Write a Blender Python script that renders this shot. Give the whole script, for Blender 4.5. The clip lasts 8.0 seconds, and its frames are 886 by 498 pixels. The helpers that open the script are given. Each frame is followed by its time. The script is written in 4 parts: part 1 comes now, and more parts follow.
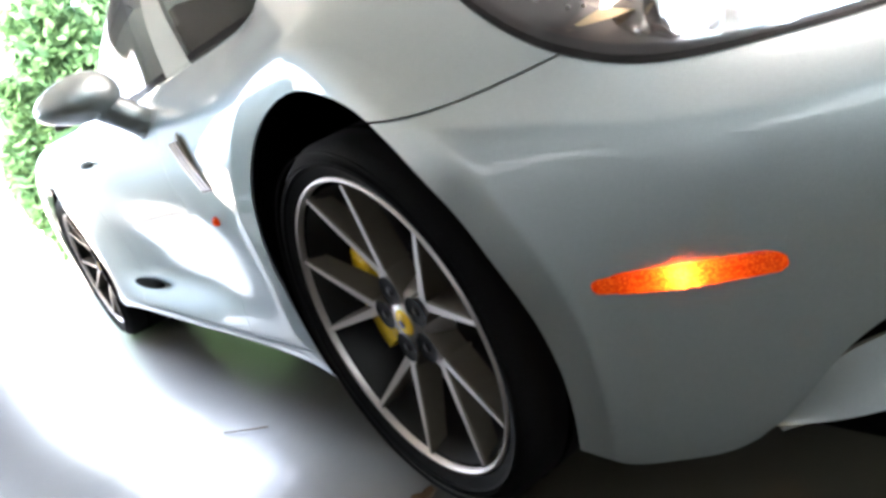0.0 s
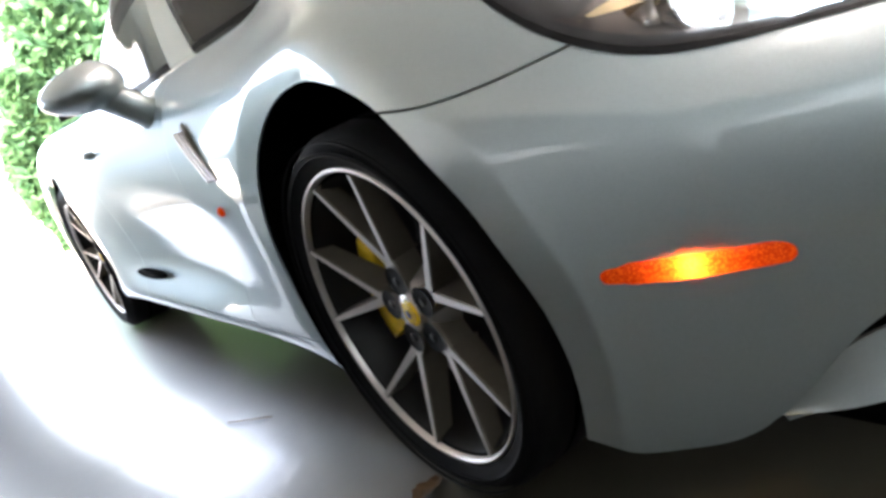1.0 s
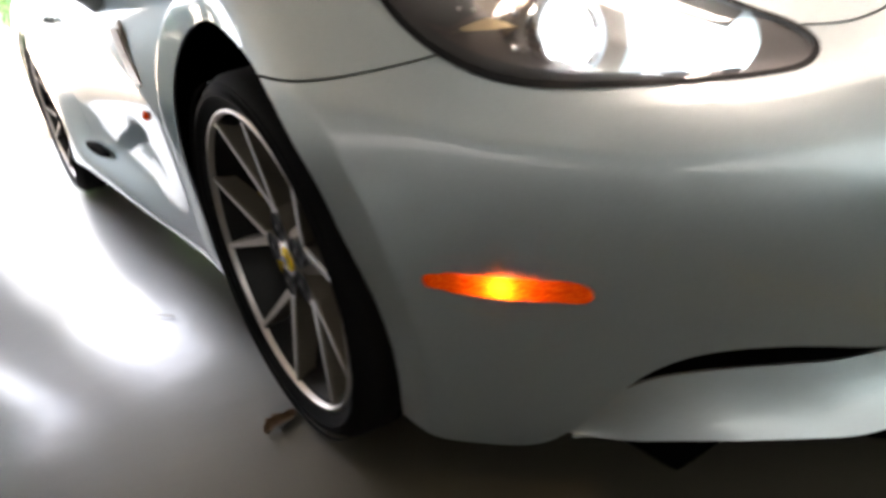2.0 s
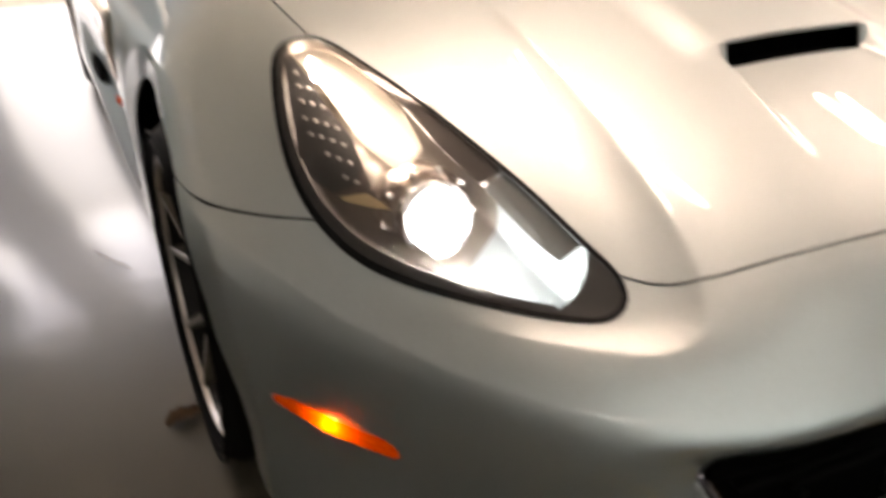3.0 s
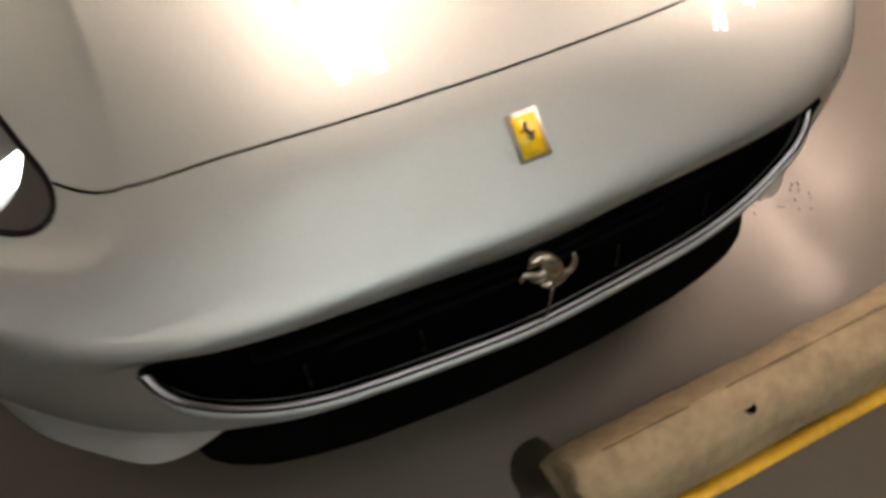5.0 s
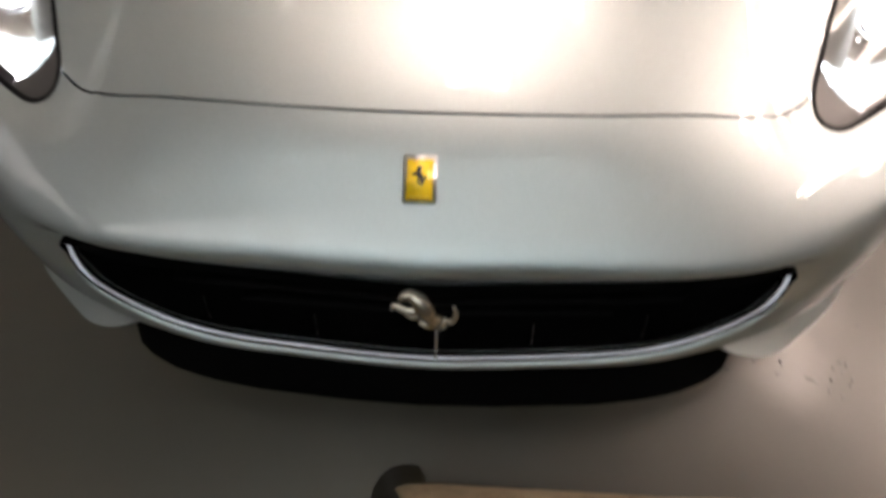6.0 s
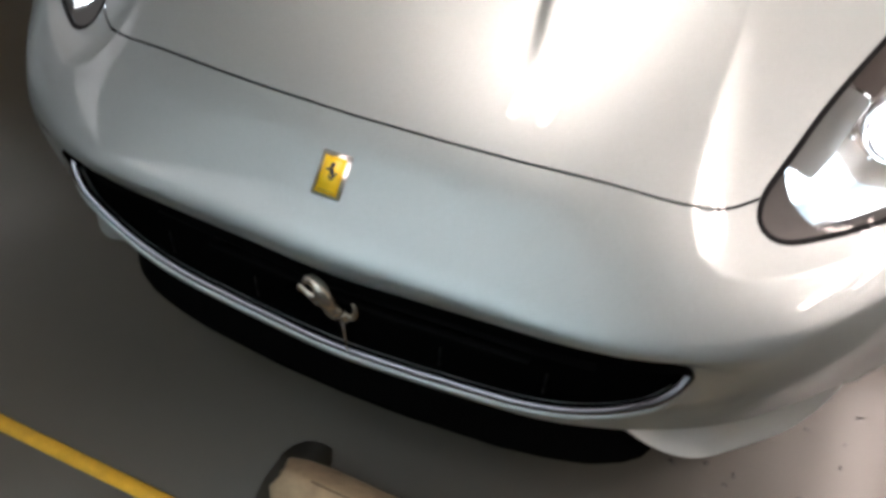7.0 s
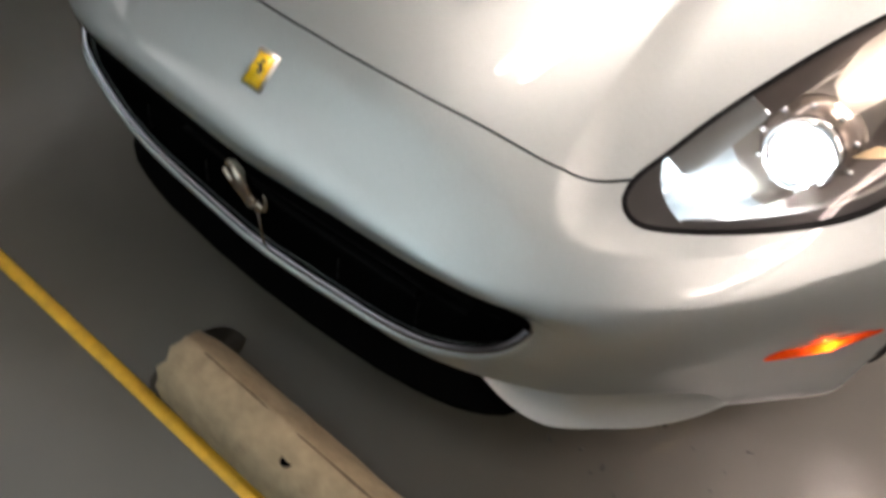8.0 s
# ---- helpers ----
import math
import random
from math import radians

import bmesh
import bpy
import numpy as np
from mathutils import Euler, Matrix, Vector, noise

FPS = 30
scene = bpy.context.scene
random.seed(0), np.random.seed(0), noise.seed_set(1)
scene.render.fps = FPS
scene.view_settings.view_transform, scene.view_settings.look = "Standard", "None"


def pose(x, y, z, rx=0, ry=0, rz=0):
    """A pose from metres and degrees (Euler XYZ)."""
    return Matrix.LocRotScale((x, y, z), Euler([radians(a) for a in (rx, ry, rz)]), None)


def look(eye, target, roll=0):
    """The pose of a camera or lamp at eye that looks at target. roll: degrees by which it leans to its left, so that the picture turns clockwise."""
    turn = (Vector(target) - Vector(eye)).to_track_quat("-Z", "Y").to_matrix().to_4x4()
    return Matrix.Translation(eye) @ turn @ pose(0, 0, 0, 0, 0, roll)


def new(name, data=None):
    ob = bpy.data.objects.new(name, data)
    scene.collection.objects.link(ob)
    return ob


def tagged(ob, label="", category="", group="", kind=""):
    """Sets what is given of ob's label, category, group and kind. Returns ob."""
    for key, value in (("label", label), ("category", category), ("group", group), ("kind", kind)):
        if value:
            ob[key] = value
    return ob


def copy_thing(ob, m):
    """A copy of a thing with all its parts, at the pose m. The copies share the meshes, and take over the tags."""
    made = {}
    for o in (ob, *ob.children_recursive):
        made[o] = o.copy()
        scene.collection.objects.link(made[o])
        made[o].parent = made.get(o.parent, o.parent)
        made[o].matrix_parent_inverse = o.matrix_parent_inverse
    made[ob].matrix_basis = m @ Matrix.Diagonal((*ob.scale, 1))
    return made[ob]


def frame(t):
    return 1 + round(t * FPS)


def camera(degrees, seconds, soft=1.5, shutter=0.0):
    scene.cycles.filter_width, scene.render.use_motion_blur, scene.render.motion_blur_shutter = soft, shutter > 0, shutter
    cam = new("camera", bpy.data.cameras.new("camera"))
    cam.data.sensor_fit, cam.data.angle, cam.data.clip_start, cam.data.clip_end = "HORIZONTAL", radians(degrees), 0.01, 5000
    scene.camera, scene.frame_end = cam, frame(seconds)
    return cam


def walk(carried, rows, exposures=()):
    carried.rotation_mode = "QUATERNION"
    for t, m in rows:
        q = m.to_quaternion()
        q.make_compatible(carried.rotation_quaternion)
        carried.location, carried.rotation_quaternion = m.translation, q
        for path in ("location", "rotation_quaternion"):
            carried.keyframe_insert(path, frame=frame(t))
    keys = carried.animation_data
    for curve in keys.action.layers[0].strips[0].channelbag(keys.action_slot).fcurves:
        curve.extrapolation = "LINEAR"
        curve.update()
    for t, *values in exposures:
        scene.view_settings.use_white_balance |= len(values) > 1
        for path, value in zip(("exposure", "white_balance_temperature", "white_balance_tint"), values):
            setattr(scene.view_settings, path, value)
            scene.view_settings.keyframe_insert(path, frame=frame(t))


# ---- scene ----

# ---------- camera ----------
cam = camera(59.24, 8.0, soft=3.2, shutter=0.6)
PATH = [
    (0.0, look((-1.4197, -0.1749, 0.7058), (-0.9305, 0.6623, 0.4613), -22.16)),
    (0.5, look((-1.4325, -0.1679, 0.7127), (-0.9520, 0.6717, 0.4593), -22.66)),
    (1.0, look((-1.4331, -0.1719, 0.7095), (-0.9468, 0.6641, 0.4552), -22.03)),
    (1.2, look((-1.4291, -0.1789, 0.7058), (-0.9374, 0.6545, 0.4533), -20.32)),
    (2.3, look((-1.1878, -0.3391, 0.8422), (-0.7616, 0.4659, 0.4296), -8.27)),
    (2.5, look((-1.1235, -0.3591, 0.9201), (-0.7319, 0.4525, 0.4866), -6.40)),
    (2.7, look((-1.0881, -0.3912, 0.9831), (-0.7137, 0.4273, 0.5474), -1.18)),
    (3.0, look((-1.0709, -0.4015, 1.0876), (-0.6743, 0.3809, 0.6075), 0.18)),
    (3.1, look((-1.0487, -0.4015, 1.1105), (-0.6439, 0.3430, 0.5795), 1.51)),
    (3.2, look((-1.0188, -0.4112, 1.1362), (-0.6101, 0.2933, 0.5560), 2.67)),
    (3.3, look((-0.9875, -0.4236, 1.1638), (-0.5719, 0.2571, 0.5607), 2.21)),
    (3.4, look((-0.9543, -0.4315, 1.1850), (-0.5271, 0.2319, 0.5706), 1.83)),
    (3.5, look((-0.9212, -0.4425, 1.2079), (-0.4882, 0.2042, 0.5801), 1.02)),
    (3.7, look((-0.8430, -0.4590, 1.2340), (-0.4345, 0.1690, 0.5590), 0.40)),
    (4.0, look((-0.7271, -0.4930, 1.2444), (-0.3688, 0.0866, 0.5124), 0.01)),
    (4.2, look((-0.6230, -0.5510, 1.2560), (0.0250, 0.6070, -0.2400), -1.50)),
    (4.5, look((-0.5509, -0.5405, 1.2462), (-0.2312, 0.0138, 0.4778), -1.10)),
    (4.7, look((-0.4959, -0.5469, 1.2150), (-0.1880, 0.0360, 0.4630), -3.42)),
    (5.8, look((-0.0110, -0.6240, 1.2440), (0.0630, 0.6020, -0.3350), 2.10)),
    (6.0, look((0.0680, -0.6610, 1.2670), (-0.0060, 0.6580, -0.2350), 0.00)),
    (6.5, look((0.2755, -0.6636, 1.2951), (0.1049, -0.0030, 0.5640), -1.99)),
    (7.0, look((0.4255, -0.5933, 1.2971), (0.1680, 0.0209, 0.5512), 1.65)),
    (7.5, look((0.5847, -0.5753, 1.3035), (0.2593, 0.0187, 0.5678), 5.01)),
    (8.0, look((0.7482, -0.5600, 1.3019), (0.3869, -0.0062, 0.5517), 8.44)),
]
walk(cam, PATH, [(0.0, 5.32, 6000, 13), (1.2, 5.05, 6100, 13), (2.5, 4.5, 7200, 19), (3.2, 4.26, 7800, 22), (3.5, 4.32, 8050, 23), (4.5, 4.34, 7750, 22),
                 (4.7, 4.35, 7750, 22), (5.8, 4.36, 6850, 18), (6.5, 4.34, 6450, 17), (7.0, 4.28, 6250, 16), (8.0, 4.22, 6500, 16)])

# ---------- daylight from the open back of the car park ----------
world = bpy.data.worlds.new("sky")
scene.world = world
world.use_nodes = True
wn = world.node_tree.nodes
sky = wn.new("ShaderNodeTexSky")
sky.sky_type, sky.sun_disc = "NISHITA", False
sky.sun_elevation, sky.sun_rotation = radians(47), radians(229)
wn["Background"].inputs["Strength"].default_value = 0.125
sky.dust_density = 4.0
pale = wn.new("ShaderNodeHueSaturation")
pale.inputs["Saturation"].default_value = 0.35
world.node_tree.links.new(sky.outputs["Color"], pale.inputs["Color"])
world.node_tree.links.new(pale.outputs["Color"], wn["Background"].inputs["Color"])
sun = new("sun", bpy.data.lights.new("sun", "SUN"))
sun.data.energy, sun.data.angle, sun.data.color = 2.4, radians(10), (1, 0.98, 0.93)
sun.matrix_world = look((-7, 4, 10), (0, 10, 0))


# ---------- materials ----------
def material(name):
    m = bpy.data.materials.new(name)
    m.use_nodes = True
    nt = m.node_tree
    return m, nt, nt.nodes["Principled BSDF"]


def node(nt, kind, **values):
    n = nt.nodes.new(kind)
    for k, v in values.items():
        n.inputs[k.replace("_", " ")].default_value = v
    return n


def ramp(nt, fac, stops):
    r = nt.nodes.new("ShaderNodeValToRGB")
    while len(r.color_ramp.elements) < len(stops):
        r.color_ramp.elements.new(0.5)
    for e, (p, c) in zip(r.color_ramp.elements, stops):
        e.position, e.color = p, (*c, 1)
    nt.links.new(fac, r.inputs["Fac"])
    return r


def plain(name, colour, rough=0.5, metal=0.0, grain=0.0, scale=60.0, spread=0.12, coat=0.0, second=4.0, gloss=0.5):
    """A surface with grain at two scales in colour, gloss and relief."""
    m, nt, b = material(name)
    b.inputs["Metallic"].default_value = metal
    b.inputs["Coat Weight"].default_value = coat
    b.inputs["Specular IOR Level"].default_value = gloss
    tc = nt.nodes.new("ShaderNodeTexCoord")
    n1 = node(nt, "ShaderNodeTexNoise", Scale=scale, Detail=6.0, Roughness=0.6)
    n2 = node(nt, "ShaderNodeTexNoise", Scale=second, Detail=4.0, Roughness=0.6)
    for n in (n1, n2):
        nt.links.new(tc.outputs["Object"], n.inputs["Vector"])
    add = nt.nodes.new("ShaderNodeMath")
    add.operation = "MULTIPLY_ADD"
    add.inputs[1].default_value, add.inputs[2].default_value = 0.5, 0.0
    nt.links.new(n1.outputs["Fac"], add.inputs[0])
    add2 = nt.nodes.new("ShaderNodeMath")
    add2.operation = "MULTIPLY_ADD"
    add2.inputs[1].default_value = 0.5
    nt.links.new(n2.outputs["Fac"], add2.inputs[0])
    nt.links.new(add.outputs[0], add2.inputs[2])
    lo = [max(0, c * (1 - spread)) for c in colour]
    hi = [min(1, c * (1 + spread)) for c in colour]
    r = ramp(nt, add2.outputs[0], ((0.3, lo), (0.7, hi)))
    nt.links.new(r.outputs["Color"], b.inputs["Base Color"])
    mr = node(nt, "ShaderNodeMapRange")
    mr.inputs["To Min"].default_value, mr.inputs["To Max"].default_value = max(0.02, rough * 0.85), min(1, rough * 1.15)
    nt.links.new(add2.outputs[0], mr.inputs["Value"])
    nt.links.new(mr.outputs["Result"], b.inputs["Roughness"])
    if grain:
        bump = node(nt, "ShaderNodeBump", Strength=grain, Distance=0.002)
        nt.links.new(n1.outputs["Fac"], bump.inputs["Height"])
        nt.links.new(bump.outputs["Normal"], b.inputs["Normal"])
    return m


def car_paint():
    """Pale silver metallic lacquer with fine flakes under a clear coat."""
    m, nt, b = material("silver_paint")
    tc = nt.nodes.new("ShaderNodeTexCoord")
    fl = node(nt, "ShaderNodeTexVoronoi", Scale=1800.0)
    dust = node(nt, "ShaderNodeTexNoise", Scale=9.0, Detail=6.0)
    nt.links.new(tc.outputs["Object"], fl.inputs["Vector"])
    nt.links.new(tc.outputs["Object"], dust.inputs["Vector"])
    r = ramp(nt, fl.outputs["Color"], ((0.0, (0.43, 0.475, 0.48)), (1.0, (0.55, 0.605, 0.61))))
    nt.links.new(r.outputs["Color"], b.inputs["Base Color"])
    b.inputs["Metallic"].default_value = 1.0
    mr = node(nt, "ShaderNodeMapRange")
    mr.inputs["To Min"].default_value, mr.inputs["To Max"].default_value = 0.475, 0.535
    nt.links.new(dust.outputs["Fac"], mr.inputs["Value"])
    nt.links.new(mr.outputs["Result"], b.inputs["Roughness"])
    b.inputs["Specular Tint"].default_value = (0.30, 0.38, 0.44, 1)
    b.inputs["Coat Weight"].default_value, b.inputs["Coat Roughness"].default_value, b.inputs["Coat IOR"].default_value = 1.0, 0.025, 1.6
    bump = node(nt, "ShaderNodeBump", Strength=0.06, Distance=0.0004)
    nt.links.new(fl.outputs["Distance"], bump.inputs["Height"])
    nt.links.new(bump.outputs["Normal"], b.inputs["Normal"])
    return m


def glass(name, tint=(1, 1, 1), rough=0.0, ior=1.5):
    """Thin clear cover: lets light through, with the gloss of a polished surface."""
    m = bpy.data.materials.new(name)
    m.use_nodes = True
    nt = m.node_tree
    nt.nodes.clear()
    out = nt.nodes.new("ShaderNodeOutputMaterial")
    mix = nt.nodes.new("ShaderNodeMixShader")
    fr = node(nt, "ShaderNodeFresnel", IOR=ior)
    tr = nt.nodes.new("ShaderNodeBsdfTransparent")
    tr.inputs["Color"].default_value = (*tint, 1)
    gl = nt.nodes.new("ShaderNodeBsdfGlossy")
    gl.inputs["Roughness"].default_value = rough
    nt.links.new(fr.outputs[0], mix.inputs[0])
    nt.links.new(tr.outputs[0], mix.inputs[1])
    nt.links.new(gl.outputs[0], mix.inputs[2])
    nt.links.new(mix.outputs[0], out.inputs[0])
    return m


def glow(name, colour, strength):
    m, nt, b = material(name)
    b.inputs["Base Color"].default_value = (*colour, 1)
    b.inputs["Emission Color"].default_value = (*colour, 1)
    b.inputs["Emission Strength"].default_value = strength
    return m


PAINT = car_paint()
BLACK = plain("black_plastic", (0.0035, 0.0035, 0.004), 0.55, grain=0.1, scale=300, gloss=0.15)
MATT = plain("matt_black", (0.0018, 0.0018, 0.0018), 0.95, gloss=0.02)
RUBBER = plain("tyre_rubber", (0.005, 0.005, 0.0055), 0.75, grain=0.3, scale=200, gloss=0.12)
CHROME = plain("chrome", (0.75, 0.75, 0.76), 0.12, 1.0, spread=0.03)
SLATM = plain("slat_black", (0.0022, 0.0022, 0.0024), 0.6, grain=0.1, scale=300, gloss=0.1)
TRIM = plain("brushed_trim", (0.30, 0.29, 0.32), 0.22, 1.0, spread=0.06)
AGED = plain("aged_metal", (0.55, 0.49, 0.41), 0.25, 1.0, spread=0.08)
ALLOY = plain("machined_alloy", (0.62, 0.58, 0.56), 0.36, 1.0, grain=0.05, scale=300, spread=0.06)
ALLOYSIDE = plain("painted_alloy", (0.15, 0.130, 0.100), 0.4, 0.4, spread=0.1)
BARREL = plain("rim_barrel", (0.007, 0.0065, 0.006), 0.5, 0.0, spread=0.15, gloss=0.3)
YELLOW = plain("yellow_enamel", (0.90, 0.60, 0.02), 0.25, coat=0.6, spread=0.05)
BRAKE = plain("cast_iron", (0.020, 0.019, 0.018), 0.4, 0.8, grain=0.2)
LAMPBODY = plain("lamp_housing", (0.16, 0.135, 0.115), 0.3, 0.5, spread=0.08)
LAMPLIT = plain("lamp_bowl_lit", (0.30, 0.33, 0.34), 0.32, 0.6, spread=0.04)
BEZELM = plain("lamp_bezel", (0.070, 0.055, 0.047), 0.40, 0.15, spread=0.1)
GREYPLATE = plain("lamp_grey_plate", (0.21, 0.215, 0.21), 0.35, 0.4, spread=0.08)
GOLDTRIM = plain("lamp_gold_trim", (0.52, 0.40, 0.24), 0.3, 0.6, spread=0.08)
PLATEM = plain("lamp_plate", (0.42, 0.38, 0.33), 0.3, 0.3, spread=0.05)
SHROUD = plain("lamp_shroud", (0.40, 0.34, 0.30), 0.25, 0.8, spread=0.1)
LAMPDARK = plain("lamp_dark_panel", (0.030, 0.027, 0.026), 0.4, 0.1, spread=0.1)
TIP = plain("lamp_tip_cover", (0.045, 0.042, 0.04), 0.3, 0.1, spread=0.1)
CLEAR = glass("clear_cover")
TINTED = glass("window_glass", (0.72, 0.78, 0.75))
def amber_lens():
    """Prismatic amber plastic, dimly lit from behind."""
    m, nt, b = material("amber_lens")
    tc = nt.nodes.new("ShaderNodeTexCoord")
    cells = node(nt, "ShaderNodeTexVoronoi", Scale=330.0)
    nt.links.new(tc.outputs["Object"], cells.inputs["Vector"])
    r = ramp(nt, cells.outputs["Distance"], ((0.15, (0.80, 0.12, 0.004)), (0.65, (0.45, 0.022, 0.001))))
    nt.links.new(r.outputs["Color"], b.inputs["Base Color"])
    nt.links.new(r.outputs["Color"], b.inputs["Emission Color"])
    b.inputs["Emission Strength"].default_value = 0.022
    b.inputs["Roughness"].default_value = 0.25
    through_lens = nt.nodes.new("ShaderNodeBsdfTranslucent")
    clear = ramp(nt, cells.outputs["Distance"], ((0.1, (1.0, 0.22, 0.01)), (0.6, (0.7, 0.055, 0.002))))
    nt.links.new(clear.outputs["Color"], through_lens.inputs["Color"])
    mix = nt.nodes.new("ShaderNodeMixShader")
    mix.inputs[0].default_value = 0.6
    nt.links.new(b.outputs[0], mix.inputs[1])
    nt.links.new(through_lens.outputs[0], mix.inputs[2])
    nt.links.new(mix.outputs[0], nt.nodes["Material Output"].inputs[0])
    bump = node(nt, "ShaderNodeBump", Strength=0.3, Distance=0.001)
    nt.links.new(cells.outputs["Distance"], bump.inputs["Height"])
    nt.links.new(bump.outputs["Normal"], b.inputs["Normal"])
    return m


AMBER = amber_lens()
XENON = glow("xenon_light", (0.93, 0.98, 1.0), 1.6)
LEDGLOW = glow("lit_led", (1.0, 0.93, 0.82), 5.0)
AMBERGLOW = glow("amber_bulb", (1.0, 0.5, 0.08), 1.2)
GUIDE = glow("light_guide", (1.0, 0.95, 0.9), .12)
LED = plain("unlit_led", (0.34, 0.32, 0.30), 0.3)


# ---------- mesh helpers ----------
def part(name, bm, mat, parent=None, label=""):
    me = bpy.data.meshes.new(name)
    if isinstance(bm, tuple):
        me.from_pydata([tuple(v) for v in bm[0]], [], [tuple(f) for f in bm[1]])
        me.validate()
    else:
        bm.to_mesh(me)
        bm.free()
    me.materials.append(mat)
    for p in me.polygons:
        p.use_smooth = True
    ob = new(name, me)
    if parent:
        ob.parent = parent
    return tagged(ob, label)


def thing(name, label, category, at=(0, 0, 0), group="", kind=""):
    ob = new(name)
    ob.location = at
    return tagged(ob, label, category, group, kind)


def spline(K, P, q):
    """Natural cubic spline through the rows of P at the knots K, read at q."""
    K, P, q = np.asarray(K, float), np.asarray(P, float), np.asarray(q, float)
    n = len(K)
    h = np.diff(K)
    A = np.eye(n)
    shape = (-1,) + (1,) * (P.ndim - 1)
    R = np.zeros_like(P)
    for i in range(1, n - 1):
        A[i, i - 1], A[i, i], A[i, i + 1] = h[i - 1], 2 * (h[i - 1] + h[i]), h[i]
        R[i] = 6 * ((P[i + 1] - P[i]) / h[i] - (P[i] - P[i - 1]) / h[i - 1])
    M = np.linalg.solve(A, R.reshape(n, -1)).reshape(P.shape)
    i = np.clip(np.searchsorted(K, q) - 1, 0, n - 2)
    a, b, hh = (K[i + 1] - q).reshape(shape), (q - K[i]).reshape(shape), h[i].reshape(shape)
    return (M[i] * a**3 + M[i + 1] * b**3) / (6 * hh) + (P[i] / hh - M[i] * hh / 6) * a + (P[i + 1] / hh - M[i + 1] * hh / 6) * b


def chord(P):
    P = np.asarray(P, float)
    return np.concatenate([[0], np.cumsum(np.linalg.norm(np.diff(P, axis=0), axis=1))])


def curve_through(P, n, closed=False):
    P = [tuple(p) for p in P]
    if closed:
        ext = P[-3:] + P + P[:4]
        K = chord(ext)
        return spline(K, ext, np.linspace(K[3], K[3 + len(P)], n, endpoint=False))
    K = chord(P)
    return spline(K, P, np.linspace(0, K[-1], n))


def grid(P):
    """Vertices and quads of an n x m array of points."""
    n, m = P.shape[:2]
    F = [(i * m + j, (i + 1) * m + j, (i + 1) * m + j + 1, i * m + j + 1) for i in range(n - 1) for j in range(m - 1)]
    return P.reshape(-1, 3), F


def cut(mesh, field):
    """Splits a mesh along field = 0. Returns the two sides, below and above zero."""
    V, F = np.asarray(mesh[0], float), mesh[1]
    d = np.asarray(field(V), float)
    d = np.where(np.abs(d) < 1e-5, 1e-5, d)
    extra, seen, low, high = [], {}, [], []

    def crossing(a, b):
        k = (a, b) if a < b else (b, a)
        if k not in seen:
            t = d[k[0]] / (d[k[0]] - d[k[1]])
            extra.append(V[k[0]] * (1 - t) + V[k[1]] * t)
            seen[k] = len(V) + len(extra) - 1
        return seen[k]

    for f in F:
        s = [d[i] < 0 for i in f]
        if all(s):
            low.append(f)
        elif not any(s):
            high.append(f)
        else:
            lo, hi = [], []
            for k, a in enumerate(f):
                b = f[(k + 1) % len(f)]
                (lo if s[k] else hi).append(a)
                if s[k] != s[(k + 1) % len(f)]:
                    x = crossing(a, b)
                    lo.append(x)
                    hi.append(x)
            if len(lo) > 2:
                low.append(tuple(lo))
            if len(hi) > 2:
                high.append(tuple(hi))
    W = np.vstack([V, np.array(extra)]) if extra else V
    return tidy((W, low)), tidy((W, high))


def tidy(mesh):
    V, F = mesh
    used = sorted({i for f in F for i in f})
    where = {v: k for k, v in enumerate(used)}
    return np.asarray(V)[used] if used else np.zeros((0, 3)), [tuple(where[i] for i in f) for f in F]


def join(*meshes):
    V, F, n = [], [], 0
    for v, f in meshes:
        V.append(np.asarray(v, float))
        F += [tuple(i + n for i in g) for g in f]
        n += len(v)
    return np.vstack(V), F


def mirrored(mesh):
    V, F = mesh
    return np.asarray(V) * (-1, 1, 1), [tuple(reversed(f)) for f in F]


def weld(mesh):
    bm = bmesh.new()
    vs = [bm.verts.new(v) for v in mesh[0]]
    for f in mesh[1]:
        if len(set(f)) > 2:
            try:
                bm.faces.new([vs[i] for i in f])
            except ValueError:
                pass
    bmesh.ops.remove_doubles(bm, verts=bm.verts, dist=2e-4)
    return bm


def thick(ob, t=0.006, bevel=0.0):
    s = ob.modifiers.new("thickness", "SOLIDIFY")
    s.thickness, s.offset = t, -1
    e = ob.modifiers.new("edges", "EDGE_SPLIT")
    e.split_angle = radians(40)
    return ob


def polygon_field(poly, ax=(0, 1)):
    """Signed distance to a closed outline in the plane of two axes: below zero inside."""
    A = np.asarray(poly, float)
    B = np.roll(A, -1, 0)

    def field(V):
        p = V[:, ax]
        best = np.full(len(p), 1e9)
        inside = np.zeros(len(p), bool)
        for a, b in zip(A, B):
            e = b - a
            w = p - a
            t = np.clip((w @ e) / max(e @ e, 1e-12), 0, 1)
            best = np.minimum(best, np.linalg.norm(w - t[:, None] * e, axis=1))
            c = (a[1] > p[:, 1]) != (b[1] > p[:, 1])
            with np.errstate(divide="ignore", invalid="ignore"):
                x = (b[0] - a[0]) * (p[:, 1] - a[1]) / (b[1] - a[1]) + a[0]
            inside ^= c & (p[:, 0] < x)
        return np.where(inside, -best, best)

    return field


def smooth(a, b, x):
    t = np.clip((x - a) / (b - a), 0, 1)
    return t * t * (3 - 2 * t)


def lathe(profile, n=64, axis="x"):
    """Turns (along, radius) pairs about an axis."""
    rows = []
    for a in np.linspace(0, 2 * math.pi, n + 1):
        rows.append([(p, r * math.cos(a), r * math.sin(a)) for p, r in profile])
    return grid(np.array(rows))


